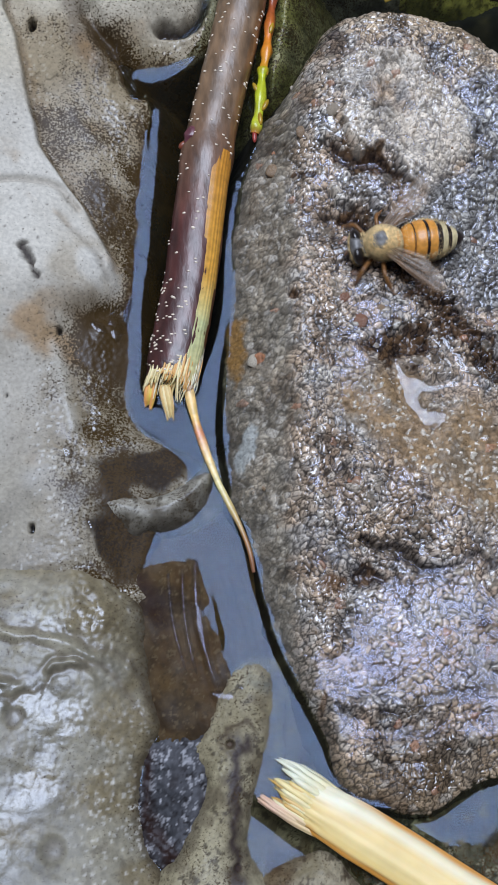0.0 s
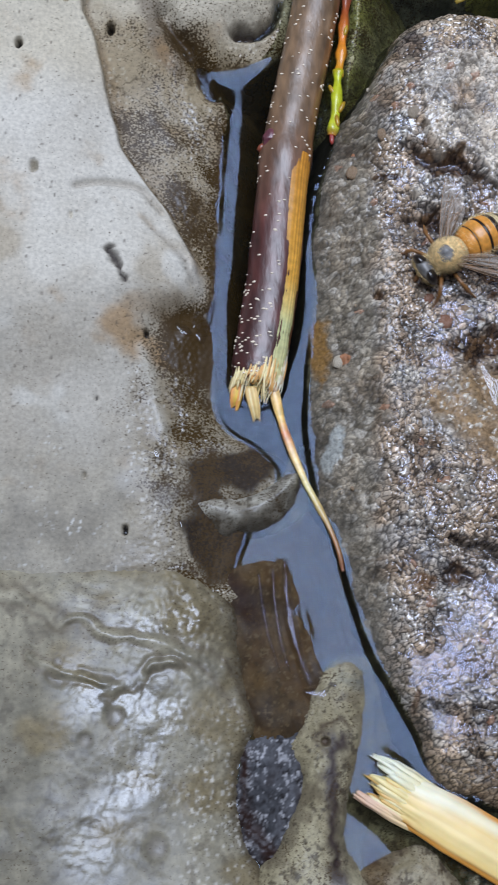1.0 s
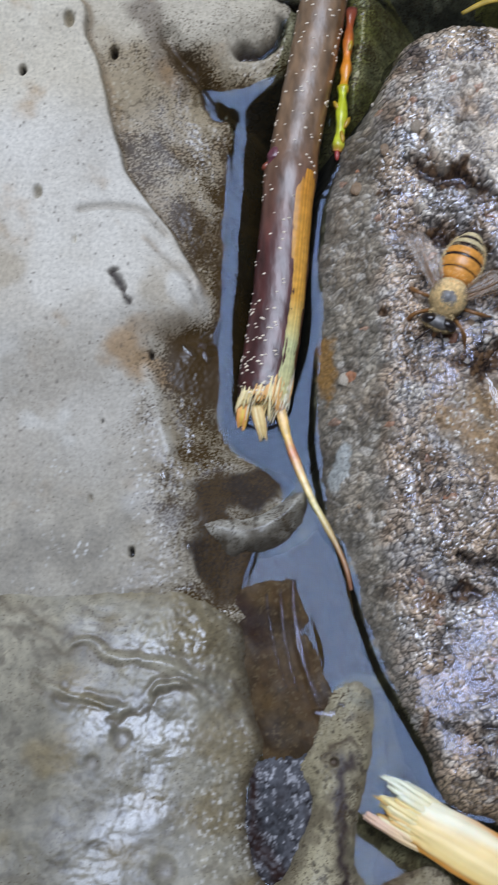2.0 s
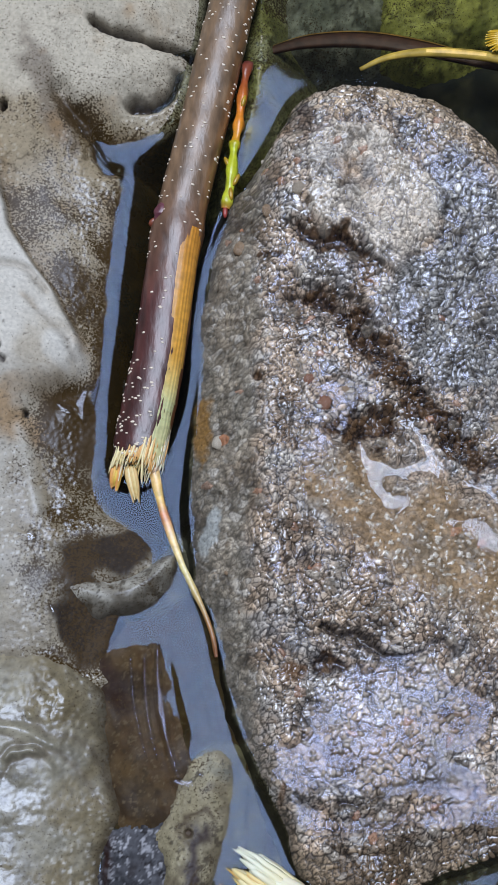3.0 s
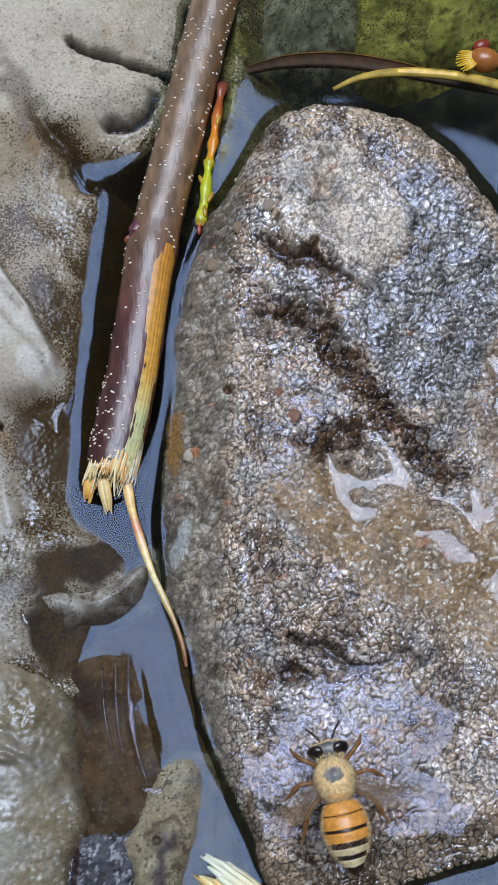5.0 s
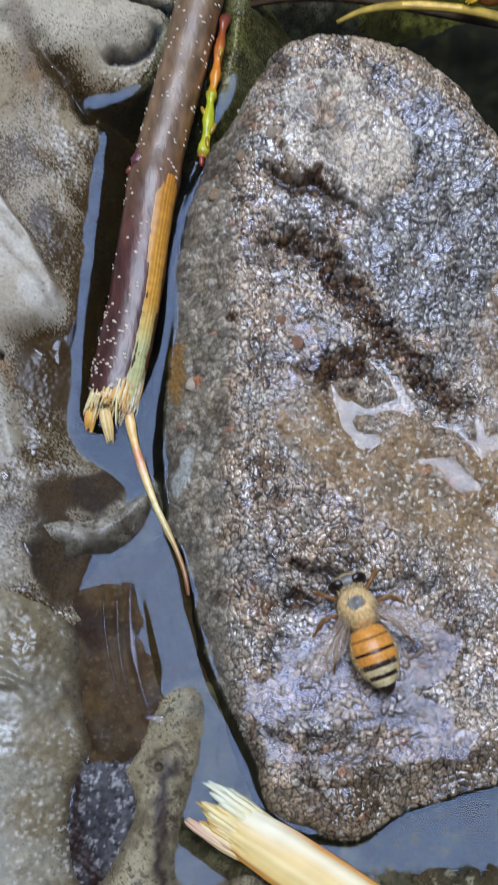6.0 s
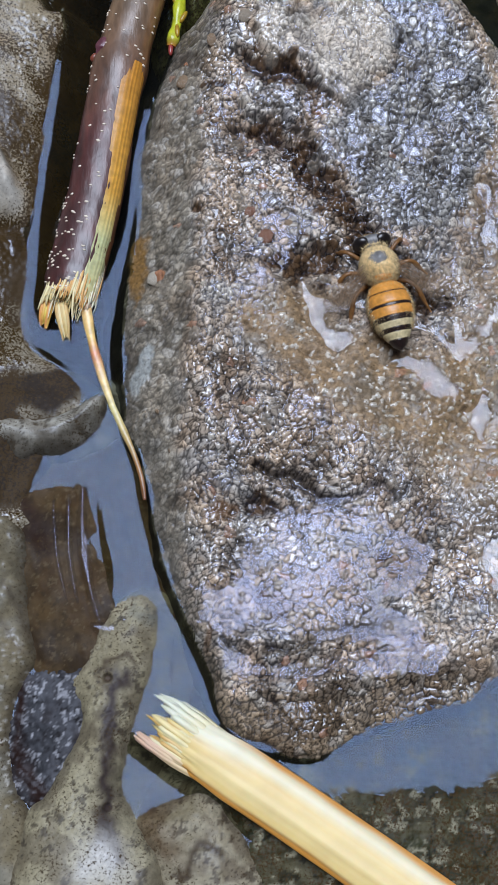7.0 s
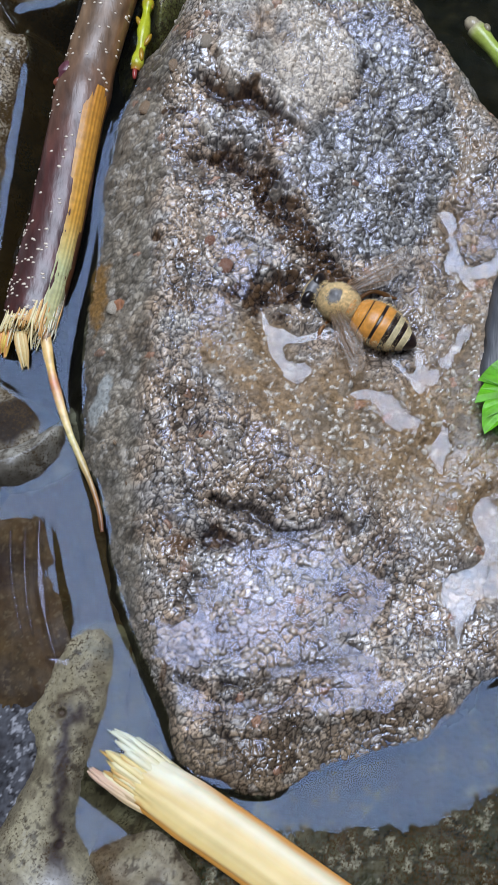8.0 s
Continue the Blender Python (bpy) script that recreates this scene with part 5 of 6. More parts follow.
# ---- the willow twig that lies in the channel ----
def build_twig():
    twig = thing("twig", "purple-brown twig with pale lenticels and a frayed end", "twig")
    bark_colours = [(0, (0.25, 0.165, 0.09)), (0.52, (0.24, 0.145, 0.08)), (0.66, (0.11, 0.034, 0.029)), (1, (0.055, 0.014, 0.012))]

    def bark_tone(t, deg):
        c = Vector(blend(bark_colours, t))
        c *= 0.8 + 0.35 * noise.noise(Vector((deg * 0.03, t * 30, 4)))
        if 140 < deg < 220:
            c = c.lerp(Vector((0.22, 0.09, 0.02)), 0.5)
        return tuple(c)

    def bark_radius(t, deg):
        r = 3.1 + 0.2 * smooth(0.55, 0.75, t) + 0.3 * math.exp(-(((t - 0.58) / 0.02) ** 2)) + 0.12 * noise.noise(Vector((t * 30, deg * 0.02, 1))) + 0.05 * noise.noise(Vector((t * 110, deg * 0.06, 2)))
        return r - 0.35 * max(0, (t - 0.9) / 0.1)

    bm = bmesh.new()
    tube(bm, TWIG_PATH, bark_radius, 48, bark_tone, 0.78, steps=24)
    part("bark", bm, BARK, twig, "glossy purple-brown bark")
    line = curve_points(TWIG_PATH, 24)
    n = len(line)
    # pale lenticels, raised on the bark
    rng = random.Random(5)
    bm = bmesh.new()
    for _ in range(360):
        i = rng.randrange(30, n - 3)
        p, ahead = line[i], (line[i + 1] - line[i - 1]).normalized()
        p = p + ahead * rng.uniform(-0.5, 0.5)
        side = ahead.cross(Vector((0, 0, 1))).normalized()
        up = side.cross(ahead)
        deg = rng.uniform(5, 175)
        t = i / (n - 1)
        if t > 0.58 and deg > 106 or t > 0.86 and rng.random() < 0.55:
            continue
        out = side * math.cos(radians(deg)) + up * math.sin(radians(deg)) * 0.78
        r = bark_radius(t, deg)
        around = out.cross(ahead)
        s = rng.uniform(0.55, 1.15)
        m = Matrix((around, ahead, out)).transposed().to_4x4()
        m.translation = (p + out * r) * MM
        bmesh.ops.create_icosphere(bm, subdivisions=1, radius=1, matrix=m @ Matrix.Diagonal((0.38 * s * MM, 0.16 * s * MM, 0.13 * MM, 1)))
    lent = part("lenticel", bm, LENTICEL, twig, "small pale lenticels")
    lent["kind"] = "stuff"
    # the bare strip along one side
    strip = [(0, (0.62, 0.26, 0.03)), (0.33, (0.78, 0.40, 0.06)), (0.42, (0.80, 0.60, 0.20)), (0.5, (0.66, 0.68, 0.34)), (0.75, (0.74, 0.70, 0.35)), (1, (0.9, 0.74, 0.36))]
    bm = bmesh.new()
    start = next(i for i in range(n) if line[i].y < 33)
    bare = line[start::4] + [line[-1]]

    def strip_radius(t, deg):
        return 3.2 + 0.2 * math.sin(radians((deg - 108) * 180 / 64)) + 0.04 * math.sin(deg * 0.9) + 0.08 * noise.noise(Vector((t * 14, deg * 0.05, 7))) - 0.3 * max(0, (t - 0.85) / 0.15)

    tube(bm, bare, strip_radius, 16, lambda t, deg: tuple(Vector(blend(strip, t)) * (0.85 + 0.2 * math.sin(deg * 0.7 + 3 * t))), 0.78, 108, 172, steps=4)
    part("peeled_strip", bm, WOOD, twig, "bare orange and pale green wood where bark is torn off")
    # the node with its bud scar
    bm = bmesh.new()
    ball(bm, (-4.4, 34.5, 2.1), (1.0, 1.3, 1.0), level=4, colour=(0.15, 0.045, 0.06))
    ball(bm, (-5.5, 33.6, 1.2), (0.6, 0.7, 0.7), level=2, colour=(0.25, 0.06, 0.03))
    for v in bm.verts:
        v.co += Vector((noise.noise(v.co * 900), noise.noise(v.co * 900 + Vector((5, 0, 0))), 0)) * 0.45 * MM
    part("bud_scar", bm, BARK, twig, "swollen reddish bud scar")
    # frayed fibres at the broken end
    rng = random.Random(9)
    hues = ((0.92, 0.80, 0.52), (0.86, 0.66, 0.30), (0.90, 0.74, 0.40), (0.78, 0.42, 0.14), (0.90, 0.83, 0.60))
    for k in range(120):
        deg = 6 + 168 * (k + rng.uniform(-0.9, 0.9)) / 119
        deep = rng.uniform(0.98, 1.07) if k % 3 else rng.uniform(0.3, 0.8)
        cx, cz = -math.cos(radians(deg)) * deep, math.sin(radians(deg)) * 0.78 * deep
        high, long, wide = rng.uniform(3.6, 8.0) + (1.5 if deg > 95 else 0), rng.gauss(-0.7, 0.8) + (0.9 if deg > 100 else 0), rng.uniform(0.08, 0.21)
        bend, dip = rng.uniform(-0.45, 0.45), rng.uniform(0.1, 0.8)
        bm = bmesh.new()
        tube(bm, [(-6.5 + 0.17 * high + 2.8 * cx, high, 0.6 + 2.75 * cz), (-6.15 + 2.98 * cx, 3.4, 0.62 + 3.0 * cz), (-6.5 + 3.0 * cx + bend * 0.4, 2.0 - long * 0.4, 0.5 + (2.9 - 0.4 * dip) * cz), (-6.7 + 2.8 * cx + bend, 1.7 - long, 0.3 + (2.7 - dip) * cz)],
             lambda t, deg: wide * (1.0 - 0.75 * t**2) * min(1, 0.2 + 3 * t), 6, hues[min(4, int(deg / 60) + k % 3)], 0.7, wobble=0.06, steps=5)
        part("fibre", bm, FIBRE, twig)
    for (ax, ay, az), (bx, by, bz) in (((-8.7, 2.2, 1.4), (-9.1, -1.1, 0.5)), ((-7.2, 1.8, 1.6), (-6.4, -2.1, 0.5))):
        for k in range(5):
            bm = bmesh.new()
            o, q = (k - 2) * 0.24, rng.uniform(-0.9, 0.3)
            tube(bm, [(ax + o, ay, az), ((ax + bx) / 2 + o * 1.1, (ay + by) / 2, (az + bz) / 2 + 0.2), (bx + o * 0.7, by - q, bz)], lambda t, deg: 0.26 * (1 - 0.8 * t**3), 7, (hues[(k + 1) % 3] if k % 2 else (0.74, 0.5, 0.2)) if ax > -8 else (0.80, 0.36 + 0.1 * (k % 3), 0.10), 0.7, wobble=0.08, steps=5)
            part("fibre", bm, FIBRE, twig)


STALK_PATH = [(-4.4, 1.8, 1.2), (-3.8, -1, 0.9), (-3.0, -3.8, 0.6), (-1.2, -8.6, 0.6), (0.2, -11.6, 0.6), (1.9, -15, 0.6), (3.0, -17.9, 0.5), (3.5, -20.3, 0.2)]


def build_strip():
    ob = thing("plant_stalk", "thin yellow and reddish plant stalk lying on the water", "stalk")
    colours = [(0, (0.85, 0.56, 0.24)), (0.2, (0.84, 0.56, 0.18)), (0.29, (0.62, 0.24, 0.12)), (0.36, (0.80, 0.55, 0.24)), (0.5, (0.70, 0.60, 0.26)), (0.64, (0.50, 0.36, 0.14)), (0.78, (0.34, 0.16, 0.05)), (1, (0.16, 0.06, 0.025))]
    bm = bmesh.new()
    tube(bm, STALK_PATH,
         lambda t, deg: (0.6 - 0.38 * t) * (1 + 0.1 * math.sin(t * 23)), 12, lambda t, deg: blend(colours, t), 0.45, wobble=0.08, steps=8)
    part("stem", bm, SHOOT, ob)
    bm = bmesh.new()
    ball(bm, (-4.4, 1.6, 1.3), (0.75, 0.5, 0.45), (0, 0, 25), 2, (0.66, 0.45, 0.30))
    part("torn_end", bm, SHOOT, ob, "pale torn end")


def build_bud_shoot():
    ob = thing("bud_shoot", "small side shoot, red and orange with a yellow-green tip", "shoot")
    red = [(0, (0.16, 0.04, 0.03)), (0.3, (0.36, 0.08, 0.02)), (0.6, (0.72, 0.22, 0.02)), (1, (0.66, 0.30, 0.02))]
    green = [(0, (0.55, 0.42, 0.02)), (0.15, (0.50, 0.55, 0.02)), (0.8, (0.50, 0.52, 0.03)), (1, (0.40, 0.15, 0.03))]
    bm = bmesh.new()
    tube(bm, [(6.0, 56.5, 0.6), (5.6, 53.8, 1.0), (5.2, 50, 1.2), (4.9, 47.2, 1.2), (4.5, 44.6, 1.1)], lambda t, deg: 0.6 + 0.12 * math.sin(t * 19), 12, lambda t, deg: blend(red, t), wobble=0.22)
    part("stem", bm, SHOOT, ob, "orange-red stem")
    bm = bmesh.new()
    tube(bm, [(4.5, 44.7, 1.1), (4.3, 43, 1.1), (4.1, 40, 1.0), (3.7, 37, 0.9), (3.4, 35.6, 0.8)], lambda t, deg: 0.64 + 0.14 * math.sin(t * 16 + 1), 12, lambda t, deg: blend(green, t), wobble=0.22)
    part("tip", bm, SHOOT, ob, "yellow-green tip")
    for at, turn in (((3.55, 41.8, 1.25), 25), ((4.75, 39.4, 1.3), -25), ((4.8, 44.6, 1.2), 10), ((4.1, 37.4, 1.4), 5), ((5.5, 50.4, 1.6), -12), ((3.4, 35.2, 0.9), 0)):
        bm = bmesh.new()
        ball(bm, at, (0.32, 0.95, 0.34), (0, 0, turn), 2, (0.34, 0.05, 0.04) if at[1] < 36 else (0.42, 0.25, 0.02))
        part("bud", bm, SHOOT, ob, "tiny reddish bud" if at[1] < 36 else "")


# ---- the pale broken stick ----
def build_stick():
    ob = thing("broken_stick", "peeled cream-yellow stick with a splintered end in the water", "stick")

    def stick_tone(t, deg):
        c = Vector((0.84, 0.60, 0.20)).lerp(Vector((0.88, 0.70, 0.33)), 0.5 + 0.5 * noise.noise(Vector((deg * 0.09, t * 1.2, 0))))
        c = c.lerp(Vector((0.70, 0.38, 0.12)), 0.5 * max(0, noise.noise(Vector((deg * 0.16, t * 0.9, 5))) - 0.2))
        c = c.lerp(Vector((0.90, 0.86, 0.66)), 0.6 * min(1, max(0, (deg - 105) / 20)))
        c = c.lerp(Vector((0.75, 0.45, 0.14)), 0.45 * math.exp(-(((deg - 104) / 7) ** 2)) * max(0, 1 - 1.6 * t))
        rim = min(abs(deg), abs(deg - 180), abs(deg - 360))
        c = c.lerp(Vector((0.70, 0.29, 0.04)), 0.9 * min(1, max(0, (40 + 8 * noise.noise(Vector((t * 12, 0, 9))) - rim) / 16)) if deg <= 180 else 0.9)
        if deg > 90:
            c = c.lerp(Vector((0.88, 0.84, 0.62)), 0.9 * max(0.0, min(1.0, (0.42 - t) * 5)) * min(1, (deg - 90) / 30))
        return tuple(c * (0.97 + 0.03 * math.sin(deg * 0.35)))

    def stick_radius(t, deg):
        split = max(0.0, 1 - t * 4.5)
        groove = 0.07 * math.sin(deg * 0.21 + 1) + 0.05 * math.sin(deg * 0.47) + 0.03 * math.sin(deg * 0.83)
        return (2.55 + 0.5 * min(1, t * 3)) * (1 + split * groove + 0.02 * math.sin(deg * 0.2) + 0.03 * noise.noise(Vector((t * 6, deg * 0.03, 3)))) * min(1, 0.55 + 14 * t)

    bm = bmesh.new()
    tube(bm, [(9.0, -45.2, 1.0), (12.0, -47.0, 1.5)] + STICK_PATH[2:], stick_radius, 72, stick_tone, 0.42, steps=12)
    part("core", bm, STICKWOOD, ob)
    rng = random.Random(12)
    for k in range(64):
        u = -2.75 + 5.5 * (k % 32 + rng.uniform(-0.5, 0.5)) / 31
        dx, dy = 0.53, 0.85
        top = k < 32
        lift = (1.25 if top else 0.7) + 0.9 * math.sqrt(max(0, 1 - (u / 3.1) ** 2)) * (1 if top else 0.35)
        # four uneven tongues with gaps between them
        tongue = 1.2 * math.cos(u * 2.9 + 0.6) - 0.5 + (0.5 if u > 1.2 else 0) + (0.2 if u < -2.2 else 0)
        long = tongue + rng.uniform(-1.3, 0.5)
        fan = 1.0 + 0.05 * max(0, long)
        pale = (0.84, 0.84, 0.64) if u > 0.9 else (0.80, 0.52, 0.36) if u < -2.1 else ((0.94, 0.76, 0.36), (0.95, 0.82, 0.48), (0.76, 0.46, 0.14), (0.92, 0.70, 0.28))[k % 4]
        wide = rng.uniform(0.15, 0.4)
        bm = bmesh.new()
        tube(bm, [(14.6 + u * dx * 0.92, -48.5 + u * dy * 0.92, lift - 0.75), (10.2 + u * dx * 0.98, -46.0 + u * dy * 0.98, lift - 0.1), (7.2 - 0.3 * long + u * dx * fan, -44.1 + 0.2 * long + u * dy * fan, lift + rng.uniform(-0.25, 0.1)), (6.0 - 0.85 * long + u * dx * fan + rng.uniform(-0.2, 0.2), -43.3 + 0.5 * long + u * dy * fan, lift - rng.uniform(0.3, 0.9))],
             lambda t, deg: wide * (1.05 - 0.85 * t**4) * min(1, 0.1 + 2.5 * t), 7, lambda t, deg: tuple(Vector((0.86, 0.68, 0.30)).lerp(Vector(pale) * 0.92, min(1, t * 1.5))), 0.5, wobble=0.1, steps=5)
        part("splinter", bm, STICKWOOD, ob)


# ---- what lies in the pool and on the far side ----
LEAF = plain("green_leaf", (0.26, 0.75, 0.03), 0.4, 700, 0.25, 0.00006, 0.5)
VEIN = plain("leaf_vein", (0.2, 0.5, 0.08), 0.4, 900, 0.2, 0.00003)
GREYWOOD = plain("weathered_wood", (0.075, 0.078, 0.085), 0.5, 900, 0.45, 0.0002, 0.6, (1, 0.15, 1))
SUNKEN = plain("sunken_leaf", (0.10, 0.05, 0.03), 0.5, 500, 0.4, 0.0001, attribute="tone")


def build_leaf():
    ob = thing("leaf", "bright green leaf with a toothed edge resting on a dead twig", "leaf")
    bm = bmesh.new()
    lobes = [(45.3, -1.1), (43.1, -3.4), (43.9, -3.5), (42.7, -6.1), (43.9, -5.7), (43.5, -7.2), (43.8, -9.3), (45.3, -8.3), (47, -10.6), (49, -9.4), (51.5, -10.2), (52, -7.6), (54.5, -6.4), (52.6, -4.4), (53.5, -1.8), (50.8, -1.6), (49.6, 0.6), (47.8, -0.8)]
    edge = []
    for k, (ex, ey) in enumerate(lobes):
        fx, fy = lobes[(k + 1) % len(lobes)]
        for q in (0, 1 / 3, 2 / 3):
            swell = 0.16 * math.sin(math.pi * q)
            px, py = ex + (fx - ex) * q, ey + (fy - ey) * q
            far = math.hypot(px - 48.5, py + 5)
            edge.append(Vector((px + (px - 48.5) / far * swell, py + (py + 5) / far * swell, 5.1 + 0.3 * math.sin(px * 0.9 + py))))
    n = len(edge)
    mid = bm.verts.new(Vector((48.0, -5.0, 5.3)) * MM)
    inner = [bm.verts.new(Vector((48 + (p.x - 48) * 0.55, -5 + (p.y + 5) * 0.55, 5.35 + 0.1 * math.sin(i * 0.6))) * MM) for i, p in enumerate(edge)]
    outer = [bm.verts.new(p * MM) for p in edge]
    for i in range(n):
        j = (i + 1) % n
        bm.faces.new((mid, inner[i], inner[j]))
        bm.faces.new((inner[i], outer[i], outer[j], inner[j]))
    bmesh.ops.solidify(bm, geom=bm.faces[:], thickness=0.15 * MM)
    part("blade", bm, LEAF, ob).data.shade_flat()
    for k, end in enumerate([(43.6, -3.2), (44.0, -7.6), (48.5, -10), (50, -1)]):
        bm = bmesh.new()
        tube(bm, [(48.2, -5, 5.45), ((48.2 + end[0]) / 2, (-5 + end[1]) / 2 - 0.2, 5.5), (*end, 5.3)], lambda t, deg: 0.16 * (1.1 - t), 6, (0.2, 0.5, 0.08))
        part("vein", bm, VEIN, ob)


def build_dead_twig():
    ob = thing("dead_twig", "weathered dark grey twig lying on the stone", "twig")
    bm = bmesh.new()
    tube(bm, [(50.5, 18, 3.3), (47.4, 10, 3.1), (46.1, 4.5, 3.0), (45.2, -1.5, 2.8), (45.6, -6, 2.5)], lambda t, deg: 1.55 + 0.12 * math.sin(deg * 0.1 + t * 5), 18, (0.1, 0.1, 0.11), wobble=0.3, steps=8)
    part("stem", bm, GREYWOOD, ob)


def build_green_shoot():
    ob = thing("green_shoot", "pale green broken shoot standing out of the pool", "shoot")
    bm = bmesh.new()
    tube(bm, [(43.6, 42.2, 1.0), (44.8, 40.8, 0.9), (46.6, 38.6, 0.6), (49.5, 35.5, 0.0)], lambda t, deg: 1.0 + 0.1 * math.sin(t * 9), 14, lambda t, deg: blend([(0, (0.5, 0.45, 0.28)), (0.2, (0.42, 0.5, 0.1)), (1, (0.3, 0.45, 0.06))], t), wobble=0.12)
    part("stem", bm, SHOOT, ob)
    bm = bmesh.new()
    ball(bm, (43.4, 42.5, 1.1), (1.15, 0.9, 0.9), (0, 0, -45), 2, (0.42, 0.36, 0.24))
    part("broken_tip", bm, SHOOT, ob, "dull brown broken tip")
    bm = bmesh.new()
    ball(bm, (45.0, 41.7, 1.7), (0.45, 0.6, 0.4), (0, 0, 20), 2, (0.3, 0.26, 0.16))
    part("bud", bm, SHOOT, ob)


def build_sunken_leaf():
    ob = thing("sunken_leaf", "long brown leaf with a yellow rim under the water", "leaf")
    mid = curve_points([(7.4, 58.8, -0.8), (13.8, 61.2, -1.8), (21.4, 61.8, -2.4), (29, 60.6, -2.6), (36, 58.8, -2.8), (44, 56.6, -3.0)], 8)
    for name, lo, hi, colour, lift in (("blade", -1, 1, (0.17, 0.075, 0.05), 0), ("rim", 0.9, 1.15, (0.55, 0.3, 0.07), 0.12)):
        bm = bmesh.new()
        layer = bm.verts.layers.float_color.new("tone")
        rows = []
        for i, p in enumerate(mid):
            t = i / (len(mid) - 1)
            w = 1.25 * math.sin(math.pi * min(1, 0.08 + t * 0.9)) ** 0.7
            row = []
            for k in range(5):
                s = lo + (hi - lo) * k / 4
                v = bm.verts.new((p + Vector((0, s * w, lift + 0.25 * (1 - s * s)))) * MM)
                v[layer] = (*colour, 1)
                row.append(v)
            rows.append(row)
        for a, b in zip(rows, rows[1:]):
            for k in range(4):
                bm.faces.new((a[k], b[k], b[k + 1], a[k + 1]))
        bmesh.ops.solidify(bm, geom=bm.faces[:], thickness=0.15 * MM)
        part(name, bm, SUNKEN, ob, "" if name == "blade" else "yellowed rim")
    bm = bmesh.new()
    tube(bm, [(20.6, 56.4, -0.8), (24, 57.9, -0.5), (28.5, 58.6, -0.4), (34, 58.4, -0.4), (40, 57.4, -0.5), (47, 55.2, -0.8)], lambda t, deg: 0.3 + 0.45 * min(1, 2 * t), 10, (0.85, 0.55, 0.12), 0.6, steps=6)
    part("stalk", bm, SUNKEN, thing("sunken_stalk", "yellow plant stalk floating just under the water", "stalk"))
    bud = thing("orange_bud", "orange and red bud with a yellow fringe in the pool", "bud")
    bm = bmesh.new()
    ball(bm, (40.6, 60.0, 0.2), (2.2, 1.7, 1.5), (0, 0, -15), 3, (0.38, 0.13, 0.03))
    part("scale", bm, SHOOT, bud)
    bm = bmesh.new()
    ball(bm, (40.2, 61.9, 0.6), (1.3, 0.9, 0.8), (0, 0, 25), 2, (0.25, 0.04, 0.02))
    part("scale", bm, SHOOT, bud, "dark red scale")
    rng = random.Random(3)
    for k in range(11):
        a = radians(130 + 12 * k)
        bm = bmesh.new()
        tube(bm, [(39.8, 59.8, 0.6), (39.4 + 1.2 * math.cos(a), 59.8 + 1.3 * math.sin(a), 0.9), (38.8 + 2.0 * math.cos(a), 59.8 + 1.9 * math.sin(a), 0.5 + rng.uniform(-0.2, 0.3))], lambda t, deg: 0.3 * (1.1 - 0.8 * t), 6, (0.68, 0.42, 0.03))
        part("petal", bm, SHOOT, bud, "yellow petal")


# ---- the honey bee ----
FUR = plain("bee_fur", (0.76, 0.57, 0.29), 0.6, 3000, 0.35, 0.00003, 0.4)
AMBER = plain("bee_amber", (0.70, 0.30, 0.055), 0.36, 2200, 0.2, 0.00003, 0.6)
CREAM = plain("bee_cream", (0.60, 0.49, 0.27), 0.5, 2500, 0.25, 0.00003, 0.4)
DARK = plain("bee_dark", (0.022, 0.012, 0.01), 0.3, 2500, 0.4, 0.00003, 0.6)
GREY = plain("bee_back", (0.19, 0.185, 0.18), 0.45, 1500, 0.5, 0.00004, 0.7)
EYE = plain("bee_eye", (0.012, 0.008, 0.007), 0.28, 4000, 0.3, 0.00001, 0.8)
LEG = plain("bee_leg", (0.22, 0.10, 0.03), 0.4, 2000, 0.3, 0.00003)
VEINS = plain("bee_vein", (0.25, 0.15, 0.08), 0.4, 2000, 0.2, 0.00001)


def wing_material():
    m = bpy.data.materials.new("bee_wing")
    m.use_nodes = True
    n, link = m.node_tree.nodes, m.node_tree.links
    b = n["Principled BSDF"]
    where, fine, span = n.new("ShaderNodeTexCoord"), n.new("ShaderNodeTexNoise"), n.new("ShaderNodeMapRange")
    fine.inputs["Scale"].default_value = 700
    link.new(where.outputs["Object"], fine.inputs["Vector"])
    span.inputs["To Min"].default_value, span.inputs["To Max"].default_value = 0.10, 0.32
    link.new(fine.outputs[0], span.inputs["Value"])
    link.new(span.outputs[0], b.inputs["Alpha"])
    b.inputs["Base Color"].default_value = (0.44, 0.31, 0.20, 1)
    b.inputs["Roughness"].default_value = 0.22
    b.inputs["Specular IOR Level"].default_value = 0.8
    return m


WING = wing_material()


def hairs(bm, seed, count, spot, long, colour=None):
    """Fine hairs: thin three-sided spikes. spot(rng) gives the root and its outward way, in millimetres."""
    rng = random.Random(seed)
    for _ in range(count):
        p, out = spot(rng)
        out = (out + Vector((rng.uniform(-0.4, 0.4), rng.uniform(-0.4, 0.4), rng.uniform(-0.2, 0.4)))).normalized()
        side = out.orthogonal().normalized() * 0.035
        other = out.cross(side)
        tip = bm.verts.new((p + out * long * rng.uniform(0.5, 1.1)) * MM)
        foot = [bm.verts.new((p + side * math.cos(a) + other * math.sin(a)) * MM) for a in (0, 2.1, 4.2)]
        for a in range(3):
            bm.faces.new((foot[a], foot[(a + 1) % 3], tip))


